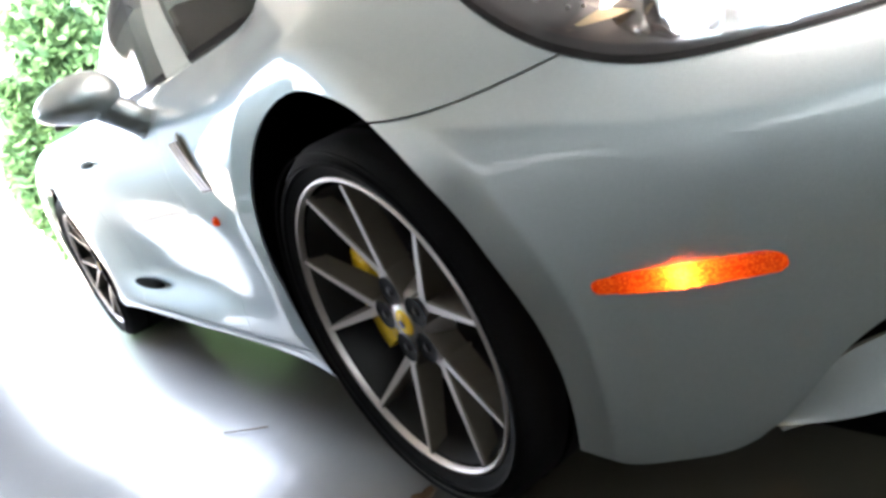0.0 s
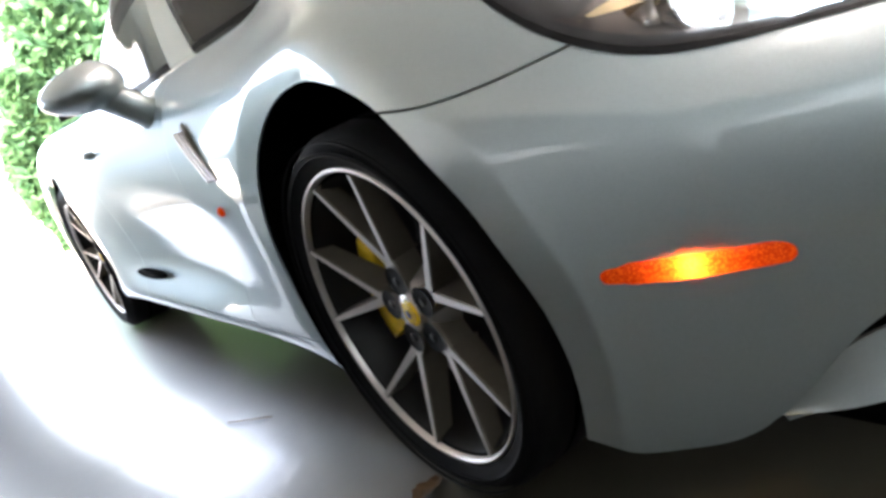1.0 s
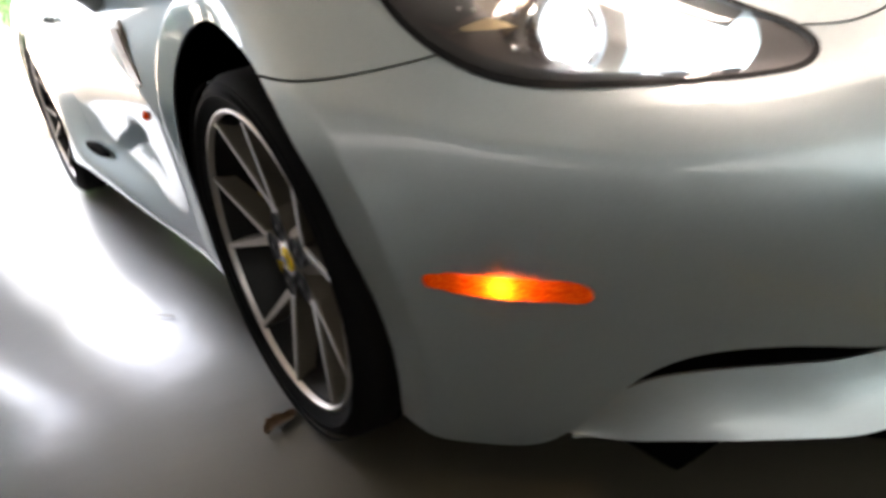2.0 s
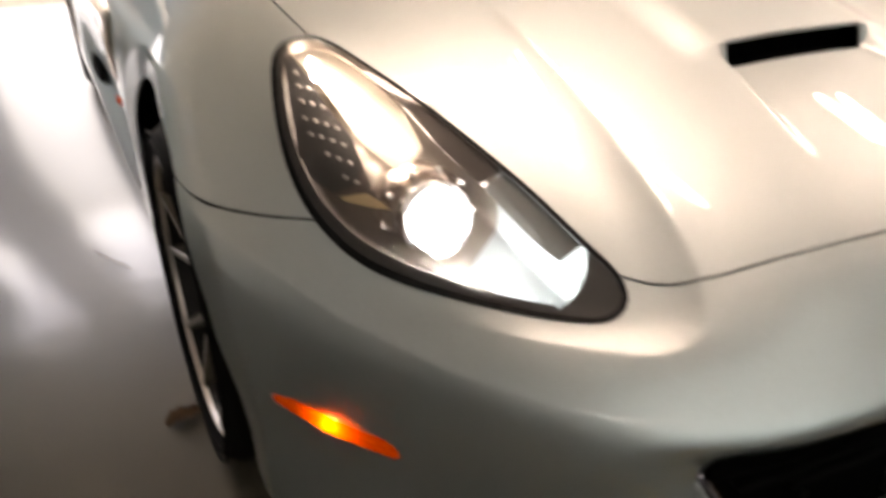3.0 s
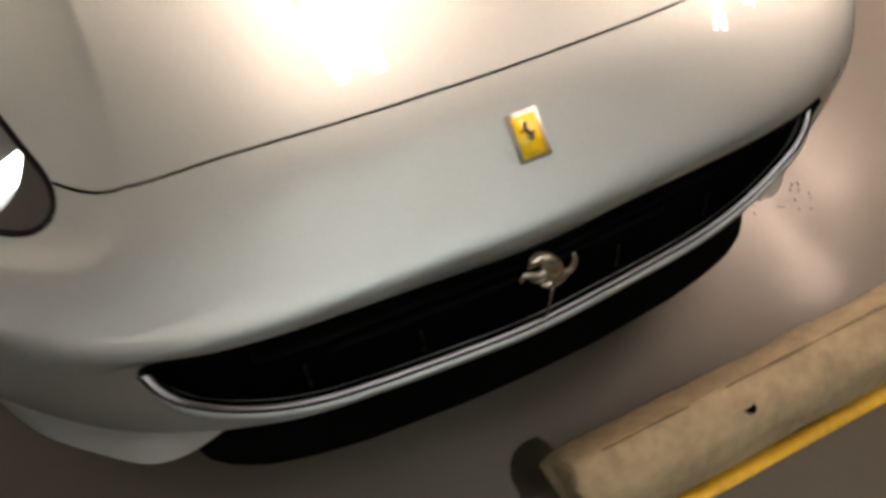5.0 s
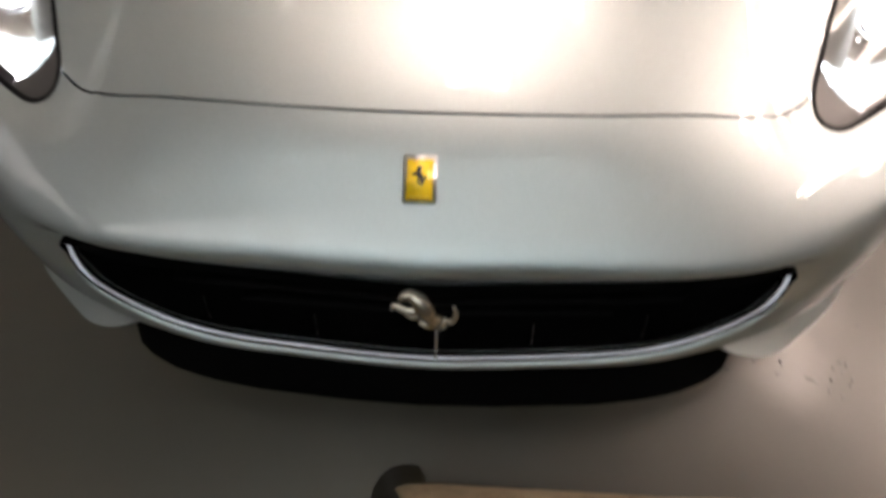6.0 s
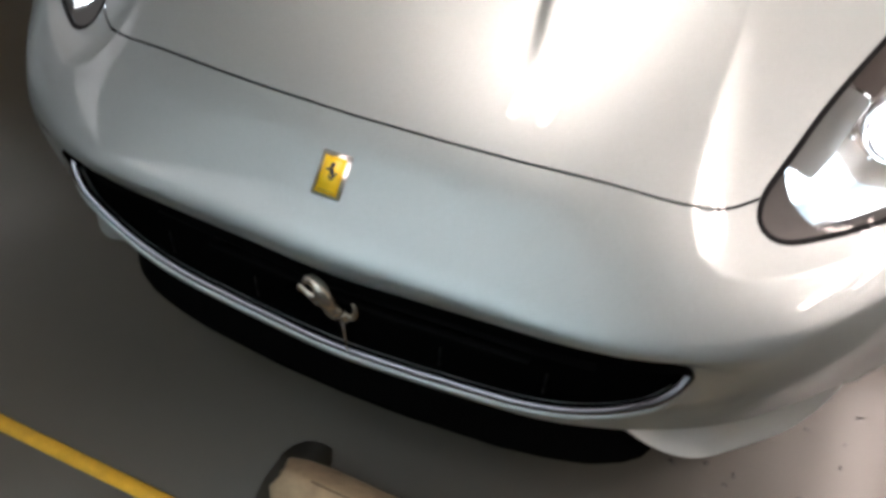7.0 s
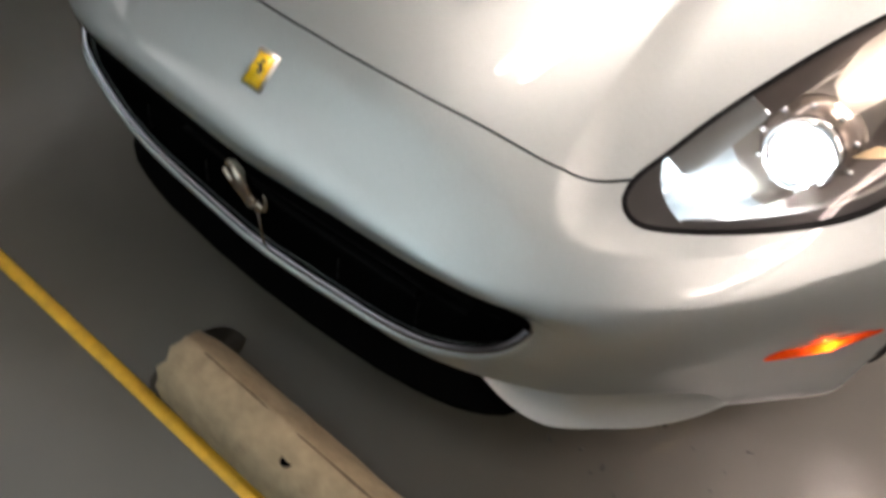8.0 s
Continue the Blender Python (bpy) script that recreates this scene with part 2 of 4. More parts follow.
def sweep(path, half_w, half_h, up=(0, 0, 1), n=8, taper=0.0):
    """A rounded bar along a path."""
    P = np.asarray(path, float)
    T = np.gradient(P, axis=0)
    rows = []
    for k, (p, t) in enumerate(zip(P, T)):
        t = t / np.linalg.norm(t)
        s = np.cross(t, up)
        s /= np.linalg.norm(s)
        u = np.cross(s, t)
        wide = half_w * (1 - taper * k / len(P))
        rows.append([p + s * wide * math.cos(a) + u * half_h * math.sin(a) for a in np.linspace(0, 2 * math.pi, n + 1)])
    V, F = grid(np.array(rows))
    return V, F + [tuple(range(n)), tuple(range(len(V) - n - 1, len(V) - 1))]


def box(bm, x0, x1, y0, y1, z0, z1):
    m = Matrix.LocRotScale(((x0 + x1) / 2, (y0 + y1) / 2, (z0 + z1) / 2), None, (x1 - x0, y1 - y0, z1 - z0))
    return bmesh.ops.create_cube(bm, size=1, matrix=m)["verts"]


def block(x0, x1, y0, y1, z0, z1, bevel=0.0):
    bm = bmesh.new()
    box(bm, x0, x1, y0, y1, z0, z1)
    if bevel:
        bmesh.ops.bevel(bm, geom=bm.edges[:], offset=bevel, segments=2, affect="EDGES")
    return bm


# ---------- the car's skin ----------
# Each profile runs from the floor edge up over the shoulder to the windscreen or the belt line: half width, length, height.
NOSE = [(0, .03, .145), (0, .012, .20), (0, .004, .25), (0, -.012, .36), (0, -.030, .478), (0, -.036, .525), (0, .030, .592), (0, .107, .649), (0, .42, .772), (0, .85, .885), (0, 1.3, .955)]
NOSE_SIDE = [(.25, .045, .145), (.25, .024, .20), (.25, .016, .25), (.25, .004, .36), (.25, -.016, .476), (.25, -.022, .522), (.25, .046, .588), (.25, .12, .643), (.24, .43, .768), (.23, .86, .882), (.22, 1.29, .95)]
MOUTH_END = [(.45, .12, .145), (.47, .055, .20), (.475, .04, .26), (.48, .03, .37), (.475, .014, .472), (.47, .020, .512), (.46, .086, .570), (.443, .163, .618), (.43, .43, .748), (.40, .86, .872), (.38, 1.27, .94)]
LAMP_FRONT = [(.60, .20, .14), (.62, .15, .20), (.63, .13, .27), (.64, .115, .37), (.64, .11, .45), (.635, .125, .505), (.625, .165, .55), (.604, .212, .583), (.568, .43, .725), (.54, .85, .87), (.51, 1.24, .93)]
CORNER = [(.745, .33, .13), (.765, .30, .20), (.775, .29, .28), (.78, .287, .38), (.78, .29, .45), (.775, .30, .51), (.76, .325, .56), (.738, .36, .607), (.695, .52, .752), (.66, .86, .863), (.62, 1.21, .92)]
BEFORE_ARCH = [(.865, .47, .13), (.885, .46, .20), (.895, .455, .30), (.90, .456, .40), (.90, .46, .46), (.893, .465, .52), (.875, .47, .575), (.843, .48, .625), (.785, .60, .766), (.745, .88, .855), (.70, 1.2, .912)]
ARCH_FRONT = [(.945, .60, .13), (.960, .595, .20), (.966, .59, .30), (.970, .59, .40), (.970, .595, .46), (.968, .61, .53), (.960, .635, .60), (.925, .69, .69), (.865, .77, .795), (.805, .95, .85), (.76, 1.2, .903)]
ARCH_TOP = [(.955, .9, .13), (.96, .9, .20), (.965, .9, .30), (.967, .9, .40), (.967, .9, .47), (.966, .9, .55), (.962, .9, .635), (.945, .91, .727), (.90, .95, .797), (.85, 1.05, .837), (.80, 1.2, .872)]
ARCH_BACK = [(.90, 1.3, .13), (.93, 1.3, .20), (.94, 1.3, .30), (.947, 1.3, .40), (.952, 1.3, .48), (.955, 1.3, .56), (.952, 1.3, .65), (.94, 1.3, .718), (.91, 1.3, .777), (.87, 1.3, .817), (.83, 1.3, .850)]
DOOR_FRONT = [(.88, 1.75, .16), (.93, 1.75, .20), (.94, 1.75, .26), (.92, 1.75, .37), (.925, 1.75, .48), (.94, 1.75, .57), (.945, 1.75, .65), (.935, 1.75, .712), (.915, 1.75, .768), (.88, 1.75, .815), (.845, 1.75, .848)]
DOOR_BACK = [(.88, 2.5, .17), (.935, 2.5, .20), (.94, 2.5, .26), (.905, 2.5, .37), (.91, 2.5, .48), (.93, 2.5, .57), (.94, 2.5, .66), (.935, 2.5, .725), (.915, 2.5, .785), (.88, 2.5, .832), (.83, 2.5, .865)]
HAUNCH = [(.91, 3.1, .17), (.95, 3.1, .21), (.95, 3.1, .28), (.945, 3.1, .38), (.945, 3.1, .48), (.95, 3.1, .58), (.95, 3.1, .68), (.935, 3.1, .76), (.905, 3.1, .83), (.85, 3.1, .88), (.76, 3.1, .925)]
REAR_ARCH = [(.95, 3.6, .14), (.955, 3.6, .20), (.96, 3.6, .30), (.965, 3.6, .40), (.965, 3.6, .50), (.962, 3.6, .60), (.955, 3.6, .70), (.93, 3.6, .80), (.88, 3.6, .88), (.80, 3.6, .925), (.66, 3.6, .948)]
REAR_SIDE = [(.88, 4.15, .17), (.90, 4.15, .24), (.91, 4.15, .32), (.915, 4.15, .42), (.915, 4.15, .52), (.91, 4.15, .62), (.90, 4.15, .72), (.87, 4.14, .82), (.81, 4.12, .90), (.72, 4.1, .935), (.58, 4.05, .95)]
TAIL_CORNER = [(.66, 4.42, .20), (.69, 4.46, .27), (.70, 4.475, .35), (.70, 4.48, .45), (.70, 4.48, .55), (.69, 4.47, .65), (.68, 4.455, .75), (.65, 4.43, .84), (.60, 4.40, .91), (.53, 4.33, .94), (.45, 4.2, .952)]
TAIL = [(0, 4.48, .22), (0, 4.53, .29), (0, 4.545, .37), (0, 4.55, .46), (0, 4.55, .56), (0, 4.54, .66), (0, 4.525, .76), (0, 4.51, .85), (0, 4.49, .93), (0, 4.40, .955), (0, 4.25, .96)]
PROFILES = np.array([NOSE, NOSE_SIDE, MOUTH_END, LAMP_FRONT, CORNER, BEFORE_ARCH, ARCH_FRONT, ARCH_TOP, ARCH_BACK, DOOR_FRONT, DOOR_BACK, HAUNCH, REAR_ARCH, REAR_SIDE, TAIL_CORNER, TAIL])

HEADLIGHT = curve_through([(.519, .217), (.528, .254), (.555, .338), (.596, .440), (.642, .541), (.690, .632), (.733, .690), (.778, .692), (.802, .655), (.816, .605), (.824, .545), (.814, .467), (.786, .405), (.736, .338), (.684, .283), (.630, .235), (.585, .200), (.548, .184), (.526, .192)], 110, True)
lamp_field = polygon_field(HEADLIGHT)
CROWN = np.vstack([curve_through([(.43, 1.5), (.43, .9), (.428, .45), (.430, .30), (.436, .21), (.449, .152), (.474, .118), (.512, .114), (.560, .140), (.627, .195), (.70, .27)], 60), [(.76, .34), (1.4, .5), (1.4, 1.5)]])
crown_field = polygon_field(CROWN)


def shaped(V):
    """Relief that the profiles do not carry: stepped hollows round the lamps, bevelled arch lips, the bonnet's scoop."""
    V = V.copy()
    s, y, z = V.T
    d = -crown_field(V)
    ramp_up = 1 - (1 - np.clip((d + .001) / .058, 0, 1)) ** 2
    fade = smooth(0.76, 0.62, s) * (1 - smooth(0.75, 1.15, y)) * smooth(.49, .53, z)
    steep = smooth(.64, .56, z)
    V[:, 2] -= 0.0088 * ramp_up * fade
    V[:, 1] += 0.004 * ramp_up * fade * steep
    # the nose turns under along a crease above the mouth
    below = np.clip(.491 - z, 0, .03) * smooth(.36, .44, z)
    V[:, 1] += .70 * below * smooth(.60, .47, s) * (y < .2)
    # the shoulder line from the arch to below the lamp
    dz = z - np.interp(s, [.45, .65, .73, .81, .87, .93], [.513, .522, .529, .551, .587, .62])
    turn = np.radians(np.interp(s, [.45, .65, .85, .95], [70, 50, 40, 10]))
    ridge = .009 * np.exp(-np.sqrt(dz ** 2 + .003 ** 2) / np.where(dz > 0, .03, .09)) * smooth(.50, .64, s) * smooth(.955, .92, s) * (y < .75)
    V[:, 0] += ridge * np.cos(turn)
    V[:, 1] -= ridge * np.sin(turn)
    # scoop: the floor dips between two creases, then the lip stands up behind the slot
    w = .16 + .04 * np.clip((.46 - y) / .24, 0, 1)
    inside = smooth(w + .006, w - .012, s)
    dip = np.clip((y - .23) / .23, 0, 1) * (y < .461)
    V[:, 2] -= .020 * inside * dip
    V[:, 2] += .012 * smooth(.24, .15, s) * (y >= .461) * (1 - smooth(.5, .95, y))
    for cy, cz, r in ((0.906, 0.332, 0.383), (3.59, 0.345, 0.395)):
        q = np.hypot(y - cy, z - cz) - r
        turn = np.degrees(np.arctan2(z - cz, y - cy)) % 360
        turn = np.where(turn > 270, turn - 360, turn)
        deep = np.interp(turn, [-40, 0, 60, 95, 130, 160, 185, 210, 240], [.008, .006, .012, .016, .000, .002, .014, .026, .034])
        V[:, 0] -= deep * np.clip(1 - q / .055, 0, 1) * (s > 0.8) * (z > 0.12)
        crease = .011 * np.where(q < .055, np.clip(q / .055, 0, 1), np.exp((.055 - q) / .06)) * np.interp(turn, [70, 110, 165, 185, 235], [0, .5, .6, 1, .3])
        V[:, 0] += crease * (s > 0.8) * (z > 0.12) * (cy < 2) * smooth(.80, .70, z)
    # scallop along the doors
    k = np.exp(-((z - .33) / .06) ** 2) * smooth(1.35, 1.8, y) * (1 - smooth(2.7, 3.05, y))
    V[:, 0] -= .012 * k * (s > .7)
    return V


def skin(nu=420, nv=260):
    rows = PROFILES
    ku = np.mean([chord(rows[:, j]) for j in range(1, 9)], axis=0)
    kv = np.mean([chord(rows[i]) for i in range(len(rows))], axis=0)
    a = np.array([spline(kv, r, np.linspace(0, kv[-1], nv)) for r in rows])
    near = np.linspace(0, ku[8], int(nu * 0.75))
    far = np.linspace(ku[8], ku[-1], nu - len(near) + 1)[1:]
    P = spline(ku, a, np.concatenate([near, far]))
    e = 238
    for k in range(95):
        P[1:e] = P[1:e] + .25 * (P[:e - 1] - 2 * P[1:e] + P[2:e + 1])
        P[0, :, 1:] = P[1, :, 1:]
    for k in range(13):
        P[:, 1:-1] = P[:, 1:-1] + .25 * (P[:, :-2] - 2 * P[:, 1:-1] + P[:, 2:])
    P[0, :, 0] = P[-1, :, 0] = 0
    P[..., 0] = np.maximum(P[..., 0], 0)
    return grid(P)


raw = skin()
half = (shaped(raw[0]), raw[1])

car = thing("sports_car", "silver metallic two-door sports car with its headlights on, parked", "car")


def seam(mesh, field, gap=0.0032):
    low, rest = cut(mesh, lambda V: field(V) + gap / 2)
    _, high = cut(rest, lambda V: field(V) - gap / 2)
    return low, high


# openings
_, half = cut(half, lambda V: np.hypot(V[:, 1] - 0.906, V[:, 2] - 0.332) - 0.383)
_, half = cut(half, lambda V: np.hypot(V[:, 1] - 3.59, V[:, 2] - 0.345) - 0.395)

MOUTH_TOP = ([0, .15, .3, .42, .475, .500], [.438, .441, .447, .454, .4585, .459])
MOUTH_LOW = ([0, .1, .2, .28, .366, .427, .468, .497, .512, .512, .500], [.266, .268, .275, .284, .307, .340, .374, .408, .434, .450, .459])


MT, ML = curve_through(list(zip(*MOUTH_TOP)), 60), curve_through(list(zip(*MOUTH_LOW)), 60)
MOUTH = np.vstack([ML, MT[::-1][1:], (MT * (-1, 1))[1:], (ML * (-1, 1))[::-1][1:-1]])
mouth_field = polygon_field(MOUTH, (0, 2))
mouth_f = lambda V: np.where(V[:, 1] < 0.3, mouth_field(V), 1.0)
_, half = cut(half, mouth_f)


UNDER_S = [0, .26, .36, .42, .46, .513, .577, .627, .678, .716, .747, .767, .795, .815, .86, .90, .93]
UNDER_Z = [.222, .228, .248, .266, .276, .288, .296, .307, .311, .302, .277, .246, .176, .148, .146, .156, .19]

UNDER = curve_through(list(zip(UNDER_S, UNDER_Z)), 120)


def under_edge(V):
    """Lower edge of the bumper: arched up in front of the winglets."""
    s = V[:, 0]
    e = np.interp(s, UNDER[:, 0], UNDER[:, 1])
    return np.where(V[:, 1] < .6, V[:, 2] - e, 1.0)


_, half = cut(half, under_edge)

seal_ring, _ = cut(half, lambda V: np.abs(lamp_field(V) + .0022) - .0036)
lamp_cover, half = cut(half, lamp_field)
_, half = cut(half, lambda V: np.maximum(np.abs(V[:, 0]) - .150, np.abs(V[:, 1] - .461) - .010))

BONNET = np.vstack([[(-.02, .107)], curve_through([(.0, .107), (.25, .122), (.38, .146), (.443, .163), (.49, .192), (.53, .232)], 24),
                    [(.60, .30), (.70, .45), (.75, .62)], curve_through([(.735, .70), (.745, .80), (.745, .95), (.73, 1.15), (.71, 1.25)], 16), [(.70, 1.6), (-.02, 1.6)]])
bonnet_half, half = seam(half, polygon_field(BONNET))


def joint(V):
    s, y, z = V.T
    f = z - (.645 - .011 * np.sin(np.clip((y - .45) / .24, 0, 1) * math.pi))
    return np.where(s < .7, -1.0, np.where(y < .9, f, 1.0))


marker_line = curve_through([(.779, .288, .380), (.845, .366, .390), (.899, .456, .400)], 61)


def marker_field(V):
    """Distance to the side marker's middle line, less the half height of its opening."""
    d = np.full(len(V), 1.0)
    near = np.where((V[:, 0] > .7) & (V[:, 1] < .55) & (np.abs(V[:, 2] - .39) < .06))[0]
    for p in marker_line[4:-4]:
        d[near] = np.minimum(d[near], np.linalg.norm(V[near] - p, axis=1))
    return d - .0105


_, half = cut(half, marker_field)
bumper_half, sides = seam(half, joint)
fender, back = seam(sides, lambda V: V[:, 1] - (1.66 + 0.10 * (V[:, 2] - .5)))
door, quarter = seam(back, lambda V: V[:, 1] - 2.72)
sill_f, fender = seam(fender, lambda V: np.where(V[:, 1] > 1.2, V[:, 2] - .225, 1.0))
sill_d, door = seam(door, lambda V: V[:, 2] - .235)


def whole(mesh):
    return weld(join(mesh, mirrored(mesh)))


def main_piece(bm):
    """Drops stray slivers that a cut left apart from the main skin."""
    todo, pieces = set(bm.verts), []
    while todo:
        stack, piece = [todo.pop()], []
        while stack:
            v = stack.pop()
            piece.append(v)
            for e in v.link_edges:
                o = e.other_vert(v)
                if o in todo:
                    todo.discard(o)
                    stack.append(o)
        pieces.append(piece)
    pieces.sort(key=len)
    bmesh.ops.delete(bm, geom=[v for p in pieces[:-1] for v in p], context="VERTS")
    return bm


bumper = thick(part("front_bumper", main_piece(whole(bumper_half)), PAINT, car, "silver painted front bumper"))
bonnet = thick(part("bonnet", whole(bonnet_half), PAINT, car, "silver bonnet with stepped sides and a central scoop"))
for side in (lambda m: m, mirrored):
    thick(part("front_fender", weld(side(fender)), PAINT, car))
    thick(part("door", weld(side(door)), PAINT, car))
    thick(part("rear_quarter", weld(side(quarter)), PAINT, car))
    thick(part("side_sill", weld(side(join(sill_f, sill_d))), PAINT, car))

# dark inner shell behind the joints
V, F = raw
inner = V.copy()
c = np.stack([V[:, 0] * 0 + .0, np.clip(V[:, 1], .6, 4.0), V[:, 2] * 0 + .45], 1)
way = c - V
inner = V + way / np.linalg.norm(way, axis=1)[:, None] * 0.05
sh = (inner, F)
_, sh = cut(sh, lambda V: np.hypot(V[:, 1] - 0.906, V[:, 2] - 0.332) - 0.40)
_, sh = cut(sh, lambda V: np.hypot(V[:, 1] - 3.59, V[:, 2] - 0.345) - 0.41)
_, sh = cut(sh, lambda V: np.where(V[:, 1] < .5, mouth_field(V), 1.0))
_, sh = cut(sh, lambda V: lamp_field(V) - .01)
_, sh = cut(sh, lambda V: np.where(V[:, 1] < .5, V[:, 2] - .235, 1.0))
part("inner_shell", whole(sh), MATT, car, "black inner structure")

# ---------- front details ----------
RV = raw[0]
FRONT = RV[(RV[:, 1] < .45) & (RV[:, 2] < .60)]


def skin_y(s, z):
    """How far back the front skin lies at a half width and height."""
    d = (FRONT[:, 0] - abs(s)) ** 2 + (FRONT[:, 2] - z) ** 2
    k = np.argsort(d)[:6]
    w = 1 / (d[k] + 1e-7)
    return float((FRONT[k, 1] * w).sum() / w.sum())


# the shade in the slot is a matt black block under the cut
part("scoop_black_block", block(-.165, .165, .44, .56, .70, .748, .004), MATT, car, "matt black block that darkens the slot of the bonnet scoop")

# bright trim along the lower lip of the mouth
low = curve_through([(x, z) for x, z in zip(*MOUTH_LOW)], 40)[:-1]
low = np.vstack([(low * (-1, 1))[::-1][:-1], low])
lip = np.array([(x, skin_y(x, z) - .003, z - .004) for x, z in low])
for k in range(3):
    lip[1:-1] = (lip[:-2] + lip[1:-1] * 2 + lip[2:]) / 4
for k, dy in enumerate((.030, .020, .012, .006, .002)):
    lip[k, 1] += dy
    lip[-1 - k, 1] += dy
part("lip_trim", sweep(lip, .008, .006, (0, -.5, 1), 10), TRIM, car, "polished metal strip along the mouth's lower lip")
part("lip_band", sweep(lip + np.array((0, -.001, -.018)), .008, .011, (0, -.5, 1), 10), PAINT, car, "silver band under the polished strip")

# grille: a dark box behind the mouth with slats and posts
ring = np.array([(x, skin_y(x, z) + .004, z) for x, _, z in np.insert(MOUTH, 1, 0, axis=1)])
ring = np.vstack([ring, ring[:1]])
deep = ring * (.97, 1, 1) + np.array((0, .15, 0))
V_, F_ = grid(np.stack([ring, ring + np.array((0, .02, 0)), deep], 1))
back_wall = tuple(range(2, len(V_) - 3, 3))
grille = part("grille", (V_, F_ + [back_wall]), MATT, car, "black grille with thin horizontal slats")
for k in range(5):
    z = .290 + .036 * k
    reach = min(.46, float(np.interp(z, MOUTH_LOW[1], MOUTH_LOW[0])) - .01)
    xs = np.linspace(-reach, reach, 24)
    path = np.array([(x, skin_y(x, z) + .07, z) for x in xs])
    part("slat", sweep(path, .010, .0030, (0, 0, 1), 6), SLATM, grille)
for x in (-.33, -.165, .165, .33):
    zl = float(np.interp(abs(x), *MOUTH_LOW))
    y = skin_y(x, zl + .03) + .020
    part("post", sweep(np.array([(x, y, zl - .012), (x, y, zl + .02), (x, y + .003, zl + .046)]), .0014, .0014, (0, 1, 0), 6), BRAKE, grille)

# plain polished ornament in the mouth
def limb(bm, path, radii):
    """A smooth tapered rod of oval section, closed at both ends."""
    P = curve_through(path, 12)
    R = np.interp(np.linspace(0, 1, 12), np.linspace(0, 1, len(radii)), radii)
    rings = []
    for k, (p, r) in enumerate(zip(P, R)):
        d = P[min(k + 1, 11)] - P[max(k - 1, 0)]
        d /= np.linalg.norm(d)
        side = np.cross(d, (0, 1, 0))
        rings.append([bm.verts.new(p + side * r * math.cos(q) + np.array((0, .9, 0)) * r * math.sin(q)) for q in np.linspace(0, 2 * math.pi, 9)[:-1]])
    for a, b in zip(rings, rings[1:]):
        for k in range(8):
            bm.faces.new((a[k], a[k - 1], b[k - 1], b[k]))
    bm.faces.new(rings[0])
    bm.faces.new(rings[-1][::-1])


bm = bmesh.new()
limb(bm, [(-.014, -.022, .446), (-.002, -.024, .436), (.008, -.024, .416), (.014, -.022, .398), (.026, -.020, .386)], (.008, .013, .016, .014, .012))
limb(bm, [(-.010, -.022, .445), (-.020, -.023, .442), (-.027, -.022, .432)], (.009, .008, .005))
limb(bm, [(.004, -.024, .418), (-.016, -.026, .414), (-.034, -.024, .422), (-.038, -.022, .408)], (.010, .008, .006, .004))
limb(bm, [(.008, -.022, .406), (-.010, -.024, .398), (-.022, -.022, .406)], (.009, .006, .004))
limb(bm, [(.024, -.020, .388), (.012, -.020, .374), (-.002, -.018, .378)], (.011, .008, .004))
limb(bm, [(.028, -.018, .386), (.032, -.017, .372), (.022, -.015, .358)], (.010, .007, .004))
limb(bm, [(.030, -.018, .388), (.042, -.017, .380), (.050, -.016, .398), (.046, -.016, .414)], (.006, .006, .005, .002))
part("grille_ornament", bm, AGED, car, "polished metal ornament standing in the grille")
part("ornament_stem", sweep(np.array([(.022, -.012, .362), (.021, -.009, .31), (.019, -.004, .258)]), .0022, .0022, (0, 1, 0), 6), CHROME, car)

# bonnet badge: yellow enamel plate in a bright frame
RIMM = plain("badge_rim", (0.82, 0.82, 0.80), 0.38, 1.0, spread=0.05)
badge = part("badge", block(-.0215, .0215, -.0305, .0305, 0, .0042, .0014), RIMM, car, "bright-framed yellow enamel badge")
badge.matrix_local = look((0, .0398, .5977), (0, .0398 + .664, .5977 - .748))
part("enamel", block(-.0165, .0165, -.0265, .0245, .0038, .0050, .0004), YELLOW, badge)
INK = plain("black_enamel", (0.02, 0.02, 0.02), 0.3)
OCHRE = plain("ochre_enamel", (0.50, 0.33, 0.02), 0.3)
bm = bmesh.new()
for x, y, rx, ry, a in ((.000, .004, .0034, .0075, 30), (-.001, .0125, .0030, .0045, -20), (-.0055, .0065, .0042, .0016, 15), (.0062, .0010, .0040, .0013, 60), (.0035, -.0035, .0018, .0046, -15), (-.0012, -.0035, .0015, .0040, 25)):
    bmesh.ops.create_icosphere(bm, subdivisions=2, radius=1, matrix=Matrix.LocRotScale((x, y, .0052), Euler((0, 0, radians(a))), (rx, ry, .0004)))
part("emblem", bm, INK, badge)
part("lettering_bar", block(-.012, .012, -.0235, -.0210, .0049, .0053), OCHRE, badge)

# splitter under the lip
sx_ = np.linspace(-.525, .525, 43)
sy_ = np.interp(np.abs(sx_), [0, .12, .28, .36, .42, .47, .51, .525], [-.012, -.009, .004, .018, .034, .058, .092, .13])
rows = []
for dy, z in ((.020, .235), (.016, .19), (.004, .150), (.0, .140), (.004, .131), (.08, .128), (.5, .13)):
    rows.append([(x, y + dy * (1 if dy > .1 else 1), z) for x, y in zip(sx_, sy_)])
part("splitter", grid(np.array(rows)), MATT, car, "black plastic splitter under the front lip")

